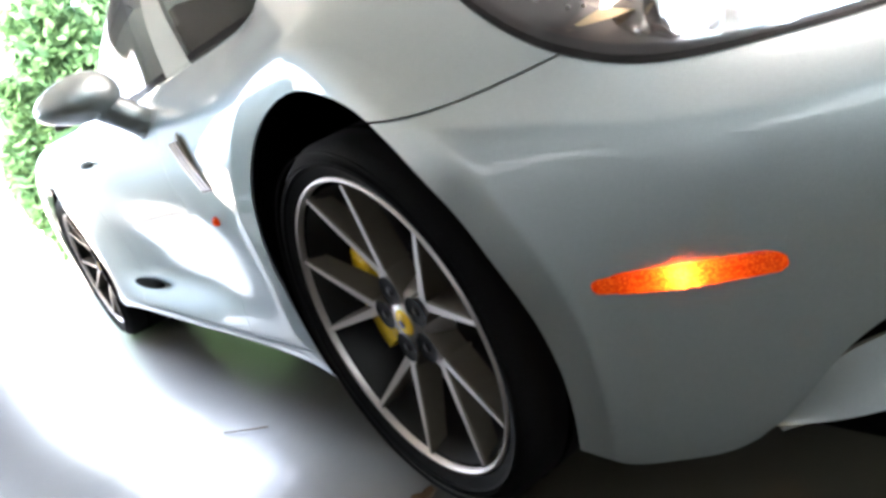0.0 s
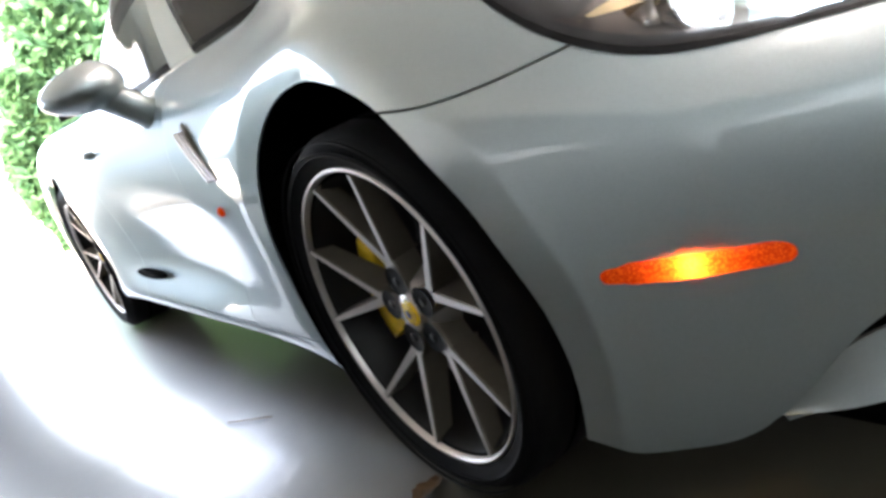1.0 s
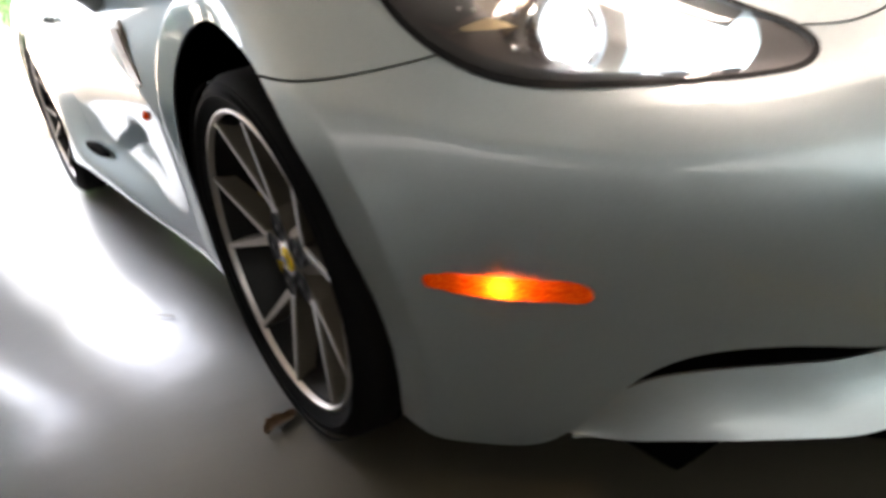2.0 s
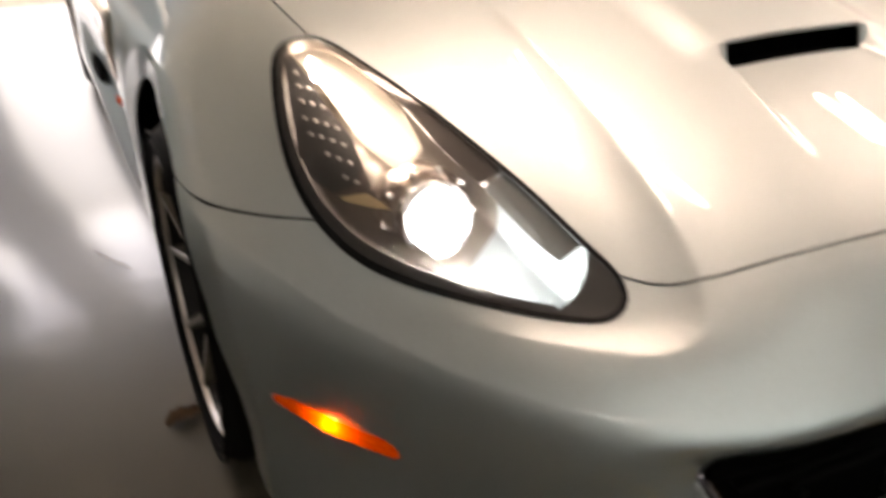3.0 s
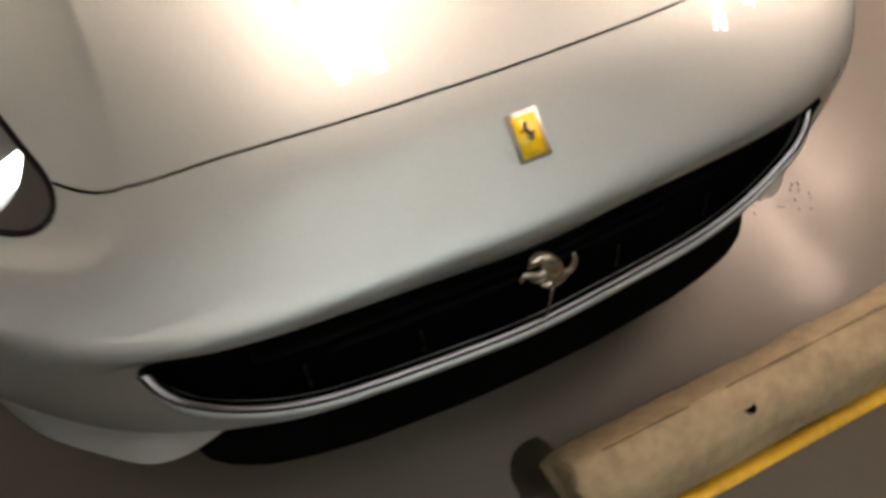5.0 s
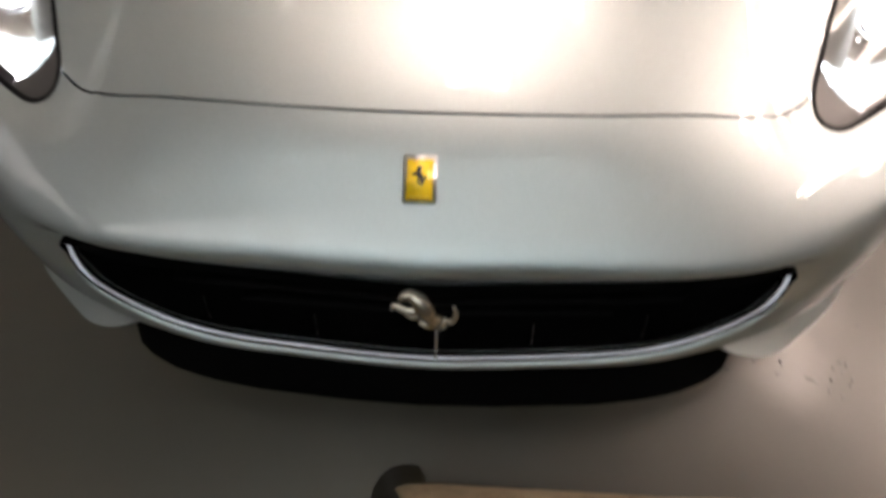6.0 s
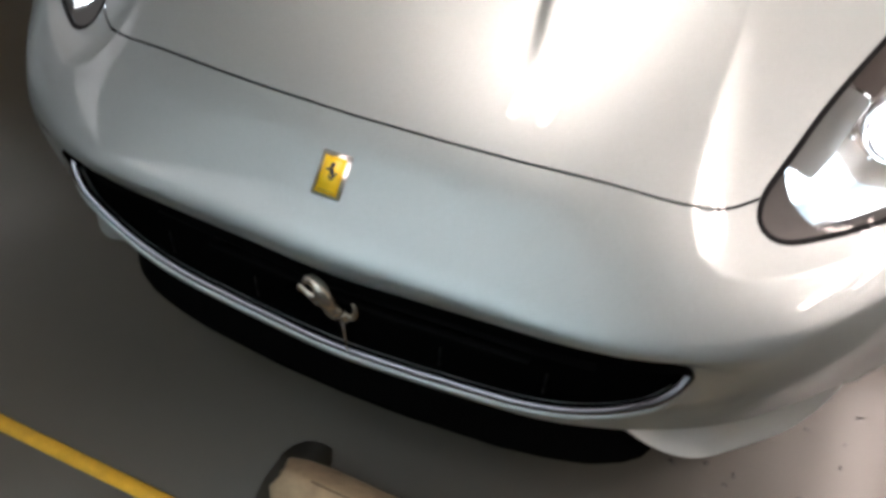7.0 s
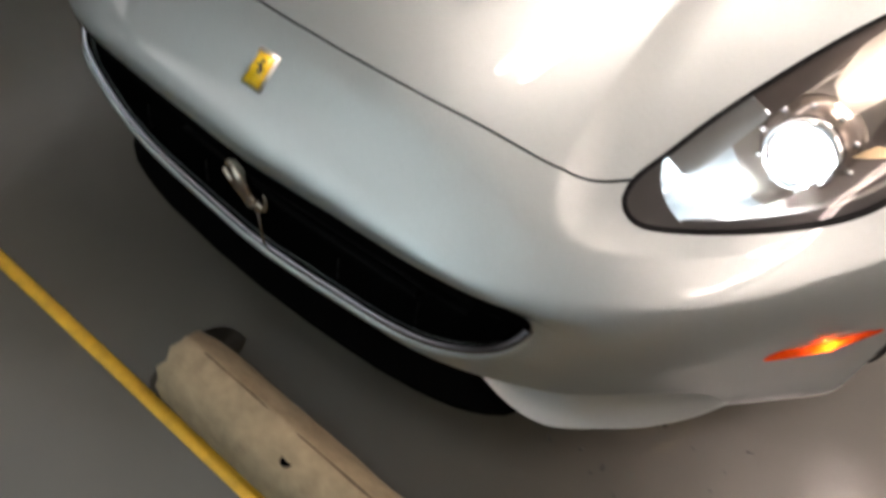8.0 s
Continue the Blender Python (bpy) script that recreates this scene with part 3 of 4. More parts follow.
# side winglets under the bumper corners
for sx in (1, -1):
    outer = curve_through([(.785, .356, .168), (.755, .293, .172), (.728, .243, .182), (.690, .190, .188), (.649, .150, .188), (.609, .114, .187), (.574, .086, .192), (.535, .068, .205), (.49, .055, .232), (.455, .048, .262)], 34)
    inner_edge = curve_through([(.785, .366, .178), (.765, .325, .215), (.735, .285, .245), (.70, .245, .258), (.66, .205, .262), (.62, .17, .262), (.58, .14, .26), (.54, .115, .262), (.50, .09, .272), (.465, .075, .285)], 34)
    n = 9
    P = np.array([[o * (1 - t) + i * t + np.array((0, .005, -.005)) * math.sin(t * math.pi) for t in np.linspace(0, 1, n)] for o, i in zip(outer, inner_edge)])
    P[..., 0] *= sx
    V_, F_ = grid(P)
    if sx > 0:
        F_ = [tuple(reversed(f)) for f in F_]
    thick(part("winglet", (V_, F_), PAINT, car, "silver winglet below the bumper corner"), .008)
    q = inner_edge * (sx, 1, 1) + np.array((-.012 * sx, .02, -.01))
    part("duct", grid(np.stack([q, q + np.array((0, .03, .09))], 1)), MATT, car)

# side marker lamps: a prismatic lens over an opening in the bumper, with a bulb behind it
MARKER_OUT = np.array((.72, -.69, 0))
for sx in (1, -1):
    rows = []
    for p, t in zip(marker_line, np.linspace(0, 1, len(marker_line))):
        end = np.clip((min(t, 1 - t)) / .065, 0, 1)
        hgt = .0137 * math.sqrt(max(.002, 1 - (1 - end) ** 2))
        rows.append([p + np.array((0, 0, hgt * math.sin(q))) + MARKER_OUT * (.0035 * math.cos(q) * min(1, hgt / .008) - .0005) for q in np.linspace(-math.pi / 2, math.pi / 2, 11)])
    P = np.array(rows)
    P[..., 0] *= sx
    marker = part("side_marker", grid(P), AMBER, car, "lit amber side marker lamp")
    c = marker_line[30] - MARKER_OUT * .010
    bm = bmesh.new()
    bmesh.ops.create_icosphere(bm, subdivisions=2, radius=.004, matrix=Matrix.Translation((c[0] * sx, c[1] + .006, c[2])))
    part("bulb", bm, AMBERGLOW, marker)
    lamp = new("marker_bulb_light", bpy.data.lights.new("marker_bulb_light", "POINT"))
    lamp.data.energy, lamp.data.shadow_soft_size, lamp.data.color = .016, .002, (1, .66, .30)
    lamp.location = (c[0] * sx, c[1], c[2])

# ---------- headlamps ----------
TIP_LINE = np.array([(.602, .226), (.533, .270)])


def tip_field(V):
    d = TIP_LINE[1] - TIP_LINE[0]
    nrm = np.array((-d[1], d[0])) / np.linalg.norm(d)
    w = V[:, :2] - TIP_LINE[0]
    t = (w @ d) / (d @ d)
    return -(w @ nrm) * -1 - .014 * np.sin(np.clip(t, 0, 1) * math.pi)


INWARD = np.array((-.37, .51, -.78))
PANEL = [(.770, .682), (.760, .58), (.743, .510), (.744, .480), (.757, .464), (.786, .476), (.805, .508), (.809, .545), (.797, .61), (.781, .672)]
SKIRT = [(.765, .72), (.772, .64), (.744, .50), (.742, .455), (.735, .415), (.700, .348), (.655, .287), (.600, .232), (.60, .18), (.70, .25), (.86, .40), (.86, .70)]
WEDGE = [(.792, .474), (.750, .450), (.728, .418), (.752, .436)]
PLATE = [(.767, .690), (.720, .676), (.684, .595), (.664, .530), (.662, .470), (.700, .445), (.735, .505), (.767, .680)]


BEZEL = [(.738, .72), (.722, .665), (.690, .60), (.664, .535), (.643, .456), (.617, .390), (.54, .398), (.56, .46), (.60, .56), (.65, .70)]
INNER_PLATE = [(.616, .388), (.605, .355), (.588, .302), (.572, .268), (.49, .275), (.50, .380), (.540, .396)]


def sink(mesh, depth):
    V, F = mesh
    return V + INWARD * np.asarray(depth).reshape(-1, 1), F


def headlamp(sx):
    side = (lambda m: m) if sx > 0 else mirrored
    bowl = sink(lamp_cover, .004 + .085 * smooth(0, .045, -lamp_field(lamp_cover[0])))
    axis = np.array((.22, .48)) / np.hypot(.22, .48)
    # one bowl in two tones: the front half is coloured brighter, as if lit
    ahead, behind = cut(bowl, lambda V: (V[:, :2] - np.array((.632, .385))) @ axis)
    unit = part("headlight", side(behind), LAMPBODY, car, "lit headlight under a clear teardrop cover")
    part("reflector", side(ahead), LAMPLIT, unit, "front of the lamp bowl, coloured bright as if lit")
    _, clear = cut(lamp_cover, lambda V: -lamp_field(V) - .0052)
    part("seal", side(sink(seal_ring, -.0008)), BLACK, unit, "black rubber seal")
    a, b = cut(clear, tip_field)
    tip, clear = (a, b) if a[0][:, 1].mean() < b[0][:, 1].mean() else (b, a)
    part("tip_cover", side(sink(tip, .002)), TIP, unit, "dark grey cover at the lamp's tip")
    part("clear_cover", side(clear), CLEAR, unit, "clear polycarbonate cover").visible_shadow = False
    # unlit indicator panel with its rows of diodes
    pan, _ = cut(clear, polygon_field(PANEL))
    panel = part("indicator_panel", side(sink(pan, .011)), LAMPDARK, unit, "dark panel with rows of small diodes")
    plate, _ = cut(clear, polygon_field(PLATE))
    part("reflector_plate", side(sink(plate, .018)), PLATEM, unit)
    bez, _ = cut(clear, polygon_field(BEZEL))
    part("bezel", side(sink(bez, .003)), BEZELM, unit, "dark brown bezel along the lamp's inner edge")
    low, _ = cut(clear, polygon_field(INNER_PLATE))
    part("inner_plate", side(sink(low, .004)), GREYPLATE, unit, "smooth grey plate below the bezel")
    rim, _ = cut(clear, polygon_field(SKIRT))
    part("rim_band", side(sink(rim, .002 + .024 * smooth(.004, .022, -lamp_field(rim[0])))), BEZELM, unit, "dark brown band along the lamp's outer rim")
    lip, _ = cut(rim, lambda V: -lamp_field(V) - .016)
    part("rim_lip", side(sink(lip, .0015)), LAMPDARK, unit, "dark lip under the edge of the cover")
    wedge, _ = cut(clear, polygon_field(WEDGE))
    part("wedge", side(sink(wedge, .010)), GOLDTRIM, unit, "gold-tinted reflector wedge")
    tree = clear[0]

    def on(sx_, s, y, depth):
        d = (tree[:, 0] - s) ** 2 + (tree[:, 1] - y) ** 2
        k = np.argsort(d)[:4]
        w = 1 / (d[k] + 1e-8)
        p = (tree[k] * w[:, None]).sum(0) / w.sum()
        p[0], p[1] = s, y
        p = p + INWARD * depth
        p[0] *= sx_
        return p

    bm = bmesh.new()
    bmesh.ops.create_icosphere(bm, subdivisions=2, radius=.0028)
    proto = part("diode", bm, LED, panel)
    # one, two, three, four, four, three and two diodes a row
    spots = []
    for r, n in enumerate((1, 2, 3, 4, 4, 3, 2)):
        s0, y0 = .7745 + .0042 * min(r, 3) + .0004 * max(r - 3, 0) - .0105 * max(r - 4, 0), .640 - .0225 * r - .0125 * max(r - 4, 0)
        spots += [(s0 - .0104 * q, y0 - .0128 * q) for q in range(n)]
    for k, (s_, y_) in enumerate(spots):
        ob = proto if k == 0 else new("diode", proto.data)
        ob.parent = panel
        ob.location = on(sx, s_, y_, .010)
    # lit facets scattered along the plate
    bm = bmesh.new()
    bmesh.ops.create_icosphere(bm, subdivisions=1, radius=.0075)
    proto = part("day_light", bm, LEDGLOW, unit)
    rng = random.Random(7)
    for k in range(15):
        t, across = (k + .5) / 15, rng.uniform(-.016, .010) * (k % 3 > 0)
        ob = proto if k == 0 else new("day_light", proto.data)
        ob.parent = unit
        ob.location = on(sx, .752 - .062 * t - across, .655 - .190 * t + .35 * across, .015)
        ob.rotation_euler = [rng.uniform(0, 3) for _ in range(3)]
        ob.scale = [rng.uniform(.55, 1.25) * (1.15 if k % 3 == 0 else .8) for _ in range(3)]
    # bright strip along the inner edge
    strip = np.array([on(sx, s_, y_, .008) for s_, y_ in curve_through([(.654, .527), (.633, .447), (.606, .383), (.583, .328)], 14)])
    part("light_guide", sweep(strip, .0080, .003, (0, 0, 1), 8, .75), GUIDE, unit, "thin lit light guide along the inner edge")
    # projector
    proj = part("projector", lathe([(.06, .050), (-.012, .052), (-.018, .049), (-.014, .041), (.002, .035)], 40), CHROME, unit, "chrome ring round the projector lens")
    shroud = part("projector_shroud", lathe([(.004, .053), (.010, .060), (.030, .068), (.055, .070)], 40), SHROUD, proj, "bronze-tinted shroud")
    for k in range(10):
        a_ = 2 * math.pi * k / 10
        rib = part("shroud_stud", lathe([(.008, .0052), (.005, .004), (.004, .0)], 10), CHROME, shroud)
        rib.location = (.004, .064 * math.cos(a_), .064 * math.sin(a_))
    aim = Matrix.Translation((.672 * sx, .414, .635)) @ (Euler((0, 0, 0)).to_matrix().to_4x4()) @ pose(0, 0, 0, 0, 0, 90) @ pose(0, 0, 0, 0, 12, 0)
    proj.matrix_local = aim
    lens = part("projector_lens", lathe([(.006, .032), (-.003, .029), (-.009, .020), (-.012, .010), (-.013, .0)], 40), XENON, proj, "glowing projector lens")
    return unit


for sx in (-1, 1):
    headlamp(sx)
    beam = new("headlight_fill", bpy.data.lights.new("headlight_fill", "SPOT"))
    beam.data.energy, beam.data.spot_size, beam.data.spot_blend, beam.data.shadow_soft_size, beam.data.color = 92, radians(60), .85, .03, (.82, .98, 1)
    # aimed up at the ceiling, whose bounce stands in for a torch's glow
    beam.matrix_world = look((.668 * sx, .374, .636), (.66 * sx, -.6, 1.15))

    # added point lamp in the bowl, brightens the reflector as projector spill
    spill = new("projector_spill", bpy.data.lights.new("projector_spill", "POINT"))
    spill.data.energy, spill.data.shadow_soft_size, spill.data.color = .05, .010, (.90, .98, 1)
    spill.location = (.632 * sx, .320, .598)

# ---------- wheels ----------
def rounded_spoke(p0, p1, w0, w1, d0, d1):
    """A tapered spoke with a flat bright face and deep sides, from hub to rim (radius, tangent offset)."""
    rows = []
    for t in np.linspace(0, 1, 7):
        q = np.array(p0) * (1 - t) + np.array(p1) * t
        w = w0 + (w1 - w0) * t
        dep = d0 + (d1 - d0) * t
        dirv = np.array(p1)[1:] - np.array(p0)[1:]
        dirv /= np.linalg.norm(dirv)
        side = np.array((0, -dirv[1], dirv[0]))
        face = q[0]
        rows.append([(face - .003, *(q + side * w)[1:]), (face, *(q + side * (w - .002))[1:]), (face, *(q - side * (w - .002))[1:]), (face - .003, *(q - side * w)[1:]),
                     (face - dep, *(q - side * w * 1.25)[1:]), (face - dep, *(q + side * w * 1.25)[1:])])
    P = np.array(rows)
    P = np.concatenate([P, P[:, :1]], 1)
    return P


def make_wheel(sx, r, width, rim_r):
    """A wheel whose outer side looks along +x before it is turned; x = 0 is the tyre's outer bulge."""
    w = part("wheel", bmesh.new(), RUBBER, car, "alloy wheel with five pairs of slim spokes")
    h = width
    tyre = [(-h + .02, rim_r - .005), (-h + .004, rim_r + .02), (-h, r - .045), (-h + .008, r - .018), (-h + .03, r - .002), (-h / 2, r), (-.03, r - .002), (-.012, r - .014), (-.004, r - .035), (.0, (r + rim_r) / 2), (-.006, rim_r + .018), (-.012, rim_r + .006), (-.02, rim_r - .006)]
    V_, F_ = lathe(tyre, 96)
    w.data.from_pydata([tuple(v) for v in V_], [], F_)
    for p_ in w.data.polygons:
        p_.use_smooth = True
    # tread grooves, their shade painted as matt black bands, and sidewall ribs
    for k, x in enumerate((-h * .32, -h * .68)):
        part("tread_groove", lathe([(x - .006, r + .0006), (x + .006, r + .0006)], 64), MATT, w)
    for rr in (rim_r + .030, rim_r + .046):
        part("sidewall_rib", lathe([(-.004, rr - .0012), (.0012, rr), (-.004, rr + .0012)], 96), RUBBER, w)
    rim = part("rim", lathe([(-h + .02, rim_r - .012), (-h + .06, rim_r - .03), (-.10, rim_r - .035), (-.04, rim_r - .022), (-.022, rim_r - .014)], 96), BARREL, w, "dark grey rim barrel")
    part("rim_edge", lathe([(-.022, rim_r - .008), (-.013, rim_r - .0055), (-.0105, rim_r - .003), (-.0115, rim_r + .001), (-.016, rim_r + .0025)], 96), ALLOY, rim, "bright machined rim edge")
    for k in range(5):
        a0 = radians(72 * k + 25)
        fork = (-.044, .098 * math.cos(a0), .098 * math.sin(a0))
        shapes = [((-.044, .035 * math.cos(a0), .035 * math.sin(a0)), fork, .0270, .0150, .060, .052)]
        for sg in (-1, 1):
            a1, a2 = a0 + sg * radians(3), a0 + sg * radians(16.5)
            shapes.append(((-.044, .090 * math.cos(a1), .090 * math.sin(a1)), (-.014, (rim_r - .010) * math.cos(a2), (rim_r - .010) * math.sin(a2)), .0098, .0058, .052, .034))
        for shape in shapes:
            sp = part("spoke", grid(rounded_spoke(*shape)), ALLOY, w)
            sp.data.materials.append(ALLOYSIDE)
            for p_ in sp.data.polygons:
                p_.use_smooth = False
                if abs(p_.normal[0]) < .75:
                    p_.material_index = 1
    part("hub", lathe([(-.09, .075), (-.05, .060), (-.036, .054), (-.031, .046), (-.0305, .034), (-.027, .032), (-.027, .0)], 48), ALLOY, w).location = (-.014, 0, 0)
    for k in range(5):
        a = radians(72 * k + 25)
        # black discs on the face paint in the shade of the bolt recesses
        hole = part("lug_hole", lathe([(-.0276, .0265), (-.0284, .0250), (-.0292, .0)], 28), BLACK, w)
        hole.location = (-.013, .056 * math.cos(a), .056 * math.sin(a))
        nut = part("lug_bolt", lathe([(-.029, .0085), (-.0262, .0080), (-.0262, .0)], 6), BRAKE, w)
        nut.location = (-.014, .056 * math.cos(a), .056 * math.sin(a))
    part("centre_cap", lathe([(-.027, .024), (-.0245, .023), (-.023, .017), (-.0225, .0)], 32), YELLOW, w, "yellow centre cap").location = (-.014, 0, 0)
    part("cap_mark", lathe([(-.0212, .009), (-.0208, .0085), (-.0208, 0)], 5), INK, w).location = (-.014, 0, 0)
    disc = part("brake_disc", lathe([(-.135, .08), (-.135, .188), (-.115, .190), (-.115, .10), (-.09, .095), (-.09, .0)], 64), BRAKE, w, "worn brake disc")
    section = [(-.150, .150), (-.150, .200), (-.140, .206), (-.088, .206), (-.078, .198), (-.078, .156), (-.086, .150), (-.150, .150)]
    arc = [[(x, q * math.cos(a), q * math.sin(a)) for x, q in section] for a in np.linspace(radians(146), radians(207), 12)]
    V_, F_ = grid(np.array(arc))
    bm = (V_, F_ + [tuple(range(7)), tuple(range(88, 95))])
    part("caliper", bm, YELLOW, w, "yellow brake caliper")
    return w


front = make_wheel(1, .318, .245, .262)
back_w = make_wheel(1, .345, .285, .268)
for sx in (-1, 1):
    turn = pose(0, 0, 0, 0, 0, 0 if sx > 0 else 180)
    for ob, x, y, z, spin in ((front, .950, .9, .318, 0), (back_w, .945, 3.59, .345, 20)):
        m = pose(x * sx, y, z) @ turn @ pose(0, 0, 0, spin)
        if sx < 0:
            ob.matrix_local = m
        else:
            copy_thing(ob, m)

# wheel housings
for sx in (-1, 1):
    for cy, cz, r in ((.9, .34, .405), (3.59, .345, .415)):
        a = np.linspace(radians(-25), radians(205), 40)
        P = np.array([[(x * sx, cy + k * math.cos(q), cz + k * math.sin(q)) for x, k in ((.908 + .026 * math.cos(q), r - .018), (.86, r), (.75, r), (.58, r))] for q in a])
        part("wheel_housing", grid(P), MATT, car)
        V_ = [(.58 * sx, cy + r * math.cos(q), cz + r * math.sin(q)) for q in a]
        part("housing_back", (V_, [tuple(range(len(V_)))]), MATT, car)
part("underbody", block(-.72, .72, .25, 4.3, .12, .16, .01), MATT, car)

# ---------- cabin ----------
BELT = [(0, 1.36, .958), (.45, 1.46, .932), (.765, 1.83, .872), (.812, 2.04, .856), (.808, 2.25, .860), (.79, 2.6, .874), (.72, 3.0, .925), (.50, 3.32, .955), (0, 3.42, .96)]
ROOF = [(0, 2.16, 1.285), (.38, 2.18, 1.272), (.55, 2.30, 1.245), (.585, 2.40, 1.25), (.60, 2.50, 1.26), (.585, 2.6, 1.258), (.52, 2.85, 1.245), (.35, 2.98, 1.24), (0, 3.02, 1.245)]
kb = np.linspace(0, 1, len(BELT))
u = np.linspace(0, 1, 90)
B, R_ = spline(kb, BELT, u), spline(kb, ROOF, u)
rows = []
for t in np.linspace(0, 1, 24):
    q = B * (1 - t) + R_ * t
    q[:, 2] += .035 * math.sin(t * math.pi)
    q[:, 0] += .022 * math.sin(t * math.pi) * (B[:, 0] > .3)
    rows.append(q)
P = np.array(rows)
P[:, 0, 0] = P[:, -1, 0] = 0
cab = grid(np.swapaxes(P, 0, 1))


def by_ring(lo, hi, v0, v1):
    """The part of the cabin between two places round the ring and two heights."""
    f = [q for q in cab[1] if lo <= np.mean([q[k] // 24 for k in range(4)]) / 89 < hi and v0 <= np.mean([q[k] % 24 for k in range(4)]) / 23 < v1]
    return tidy((cab[0], f))


COWL = [(0, 1.285, .951), (.38, 1.26, .936), (.62, 1.205, .916), (.755, 1.195, .899), (.80, 1.20, .868), (.828, 1.30, .848), (.838, 1.55, .846), (.843, 1.80, .847)]
edge, foot = curve_through(COWL, 40), B[:int(90 * .34)]
foot = curve_through([tuple(p) for p in foot[::3]], 40)
thick(part("scuttle", whole(grid(np.array([edge * (1 - t) + foot * t for t in np.linspace(0, 1, 6)]).swapaxes(0, 1)[:, ::-1])), PAINT, car, "silver scuttle below the windscreen"), .004)
part("windscreen", whole(by_ring(0, .232, .03, .97)), TINTED, car, "tinted windscreen")
part("rear_window", whole(by_ring(.80, 1.01, .05, .95)), TINTED, car)
for side in (lambda m: m, mirrored):
    part("side_window", weld(side(by_ring(.275, .68, .03, .93))), TINTED, car)
    thick(part("windscreen_pillar", weld(side(by_ring(.232, .275, 0, 1))), PAINT, car), .02)
    thick(part("rear_pillar", weld(side(by_ring(.68, .80, 0, 1))), PAINT, car), .02)
part("window_trim", whole(join(by_ring(.275, .68, 0, .03), by_ring(0, .232, 0, .03), by_ring(.8, 1.01, 0, .05))), BLACK, car)
part("roof_rail", whole(join(by_ring(.275, .68, .93, 1.1), by_ring(0, .232, .97, 1.1), by_ring(.8, 1.01, .95, 1.1))), PAINT, car)
rows = []
for t in np.linspace(0, 1, 10):
    q = R_.copy()
    q[:, 0] *= 1 - t
    q[:, 2] += .025 * math.sin(t * math.pi / 2)
    rows.append(q)
part("roof", whole(grid(np.swapaxes(np.array(rows), 0, 1))), PAINT, car, "silver folding metal roof, closed")
deck = []
for t in np.linspace(0, 1, 12):
    y = 3.2 + (4.3 - 3.2) * t
    e = np.interp(y, [3.1, 3.6, 4.05, 4.2, 4.25], [.76, .66, .58, .45, .2])
    deck.append([(e * q, y, .948 + .014 * (1 - q * q)) for q in np.linspace(0, 1, 8)])
part("boot_lid", whole(grid(np.array(deck))), PAINT, car)
bm = block(-.62, .62, 1.25, 3.2, .45, .85, .03)
part("cabin_trim", bm, BLACK, car, "dark cabin lining")
for x in (-.36, .36):
    part("car_seat", block(x - .23, x + .23, 2.25, 2.45, .75, 1.10, .06), BLACK, car)

# mirrors
for sx in (-1, 1):
    bm = bmesh.new()
    bmesh.ops.create_uvsphere(bm, u_segments=32, v_segments=20, radius=1)
    for v in bm.verts:
        x, y, z = v.co
        if y > 0:
            y *= .35
        v.co = (.098 * x, .11 * y, (.062 if z > 0 else .050) * z * (1 - .2 * x * sx))
    bmesh.ops.translate(bm, verts=bm.verts, vec=(1.025 * sx, 1.80, .878))
    mir = part("door_mirror", bm, PAINT, car, "silver door mirror")
    part("mirror_glass", block(1.015 * sx - .075, 1.015 * sx + .075, 1.842, 1.846, .835, .92, .001), CHROME, mir)
    part("mirror_stalk", sweep(np.array([(.900 * sx, 1.80, .775), (.935 * sx, 1.80, .812), (.985 * sx, 1.80, .858)]), .056, .038, (0, 0, 1), 12), PAINT, mir)

# fender vents, side lamps, door handles
for sx in (-1, 1):
    vent = part("fender_vent", sweep(np.array([(.944 * sx, 1.50, .712), (.9485 * sx, 1.46, .665), (.947 * sx, 1.41, .600)]), .006, .030, (0, 1, .4), 8), ALLOYSIDE, car, "slanted vent with metal strips")
    for k in range(3):
        dy = -.026 + .026 * k
        part("vent_strip", sweep(np.array([(.952 * sx, 1.50 + dy, .712), (.957 * sx, 1.46 + dy, .665), (.955 * sx, 1.41 + dy, .600)]), .004, .0045, (0, 1, .4), 8), ALLOY, vent)
    bm = bmesh.new()
    bmesh.ops.create_uvsphere(bm, u_segments=16, v_segments=10, radius=1, matrix=Matrix.LocRotScale((.951 * sx, 1.462, .531), None, (.008, .016, .011)))
    part("side_repeater", bm, AMBER, car, "small amber side repeater lamp")
    part("door_handle", sweep(np.array([(.938 * sx, 2.50, .755), (.952 * sx, 2.56, .757), (.952 * sx, 2.62, .757), (.94 * sx, 2.68, .755)]), .010, .012, (0, 0, 1), 10), PAINT, car)
    # no opening is cut: a black ellipsoid paints in the intake's shade
    bm = bmesh.new()
    bmesh.ops.create_uvsphere(bm, u_segments=20, v_segments=12, radius=1, matrix=Matrix.LocRotScale((.925 * sx, 2.60, .318), None, (.018, .21, .017)))
    part("sill_intake", bm, MATT, car, "matt black ellipsoid standing for the sill intake's dark opening")

# a like car in the next bay, its lamps off
neighbour = copy_thing(car, pose(-2.85, .05, 0))
tagged(neighbour, "silver two-door sports car with lamps off in the next bay", "car")
for ob in neighbour.children_recursive:
    if ob.name.split(".")[0] in ("projector_lens", "day_light", "light_guide", "bulb"):
        ob.material_slots[0].link = "OBJECT"
        ob.material_slots[0].material = LAMPDARK

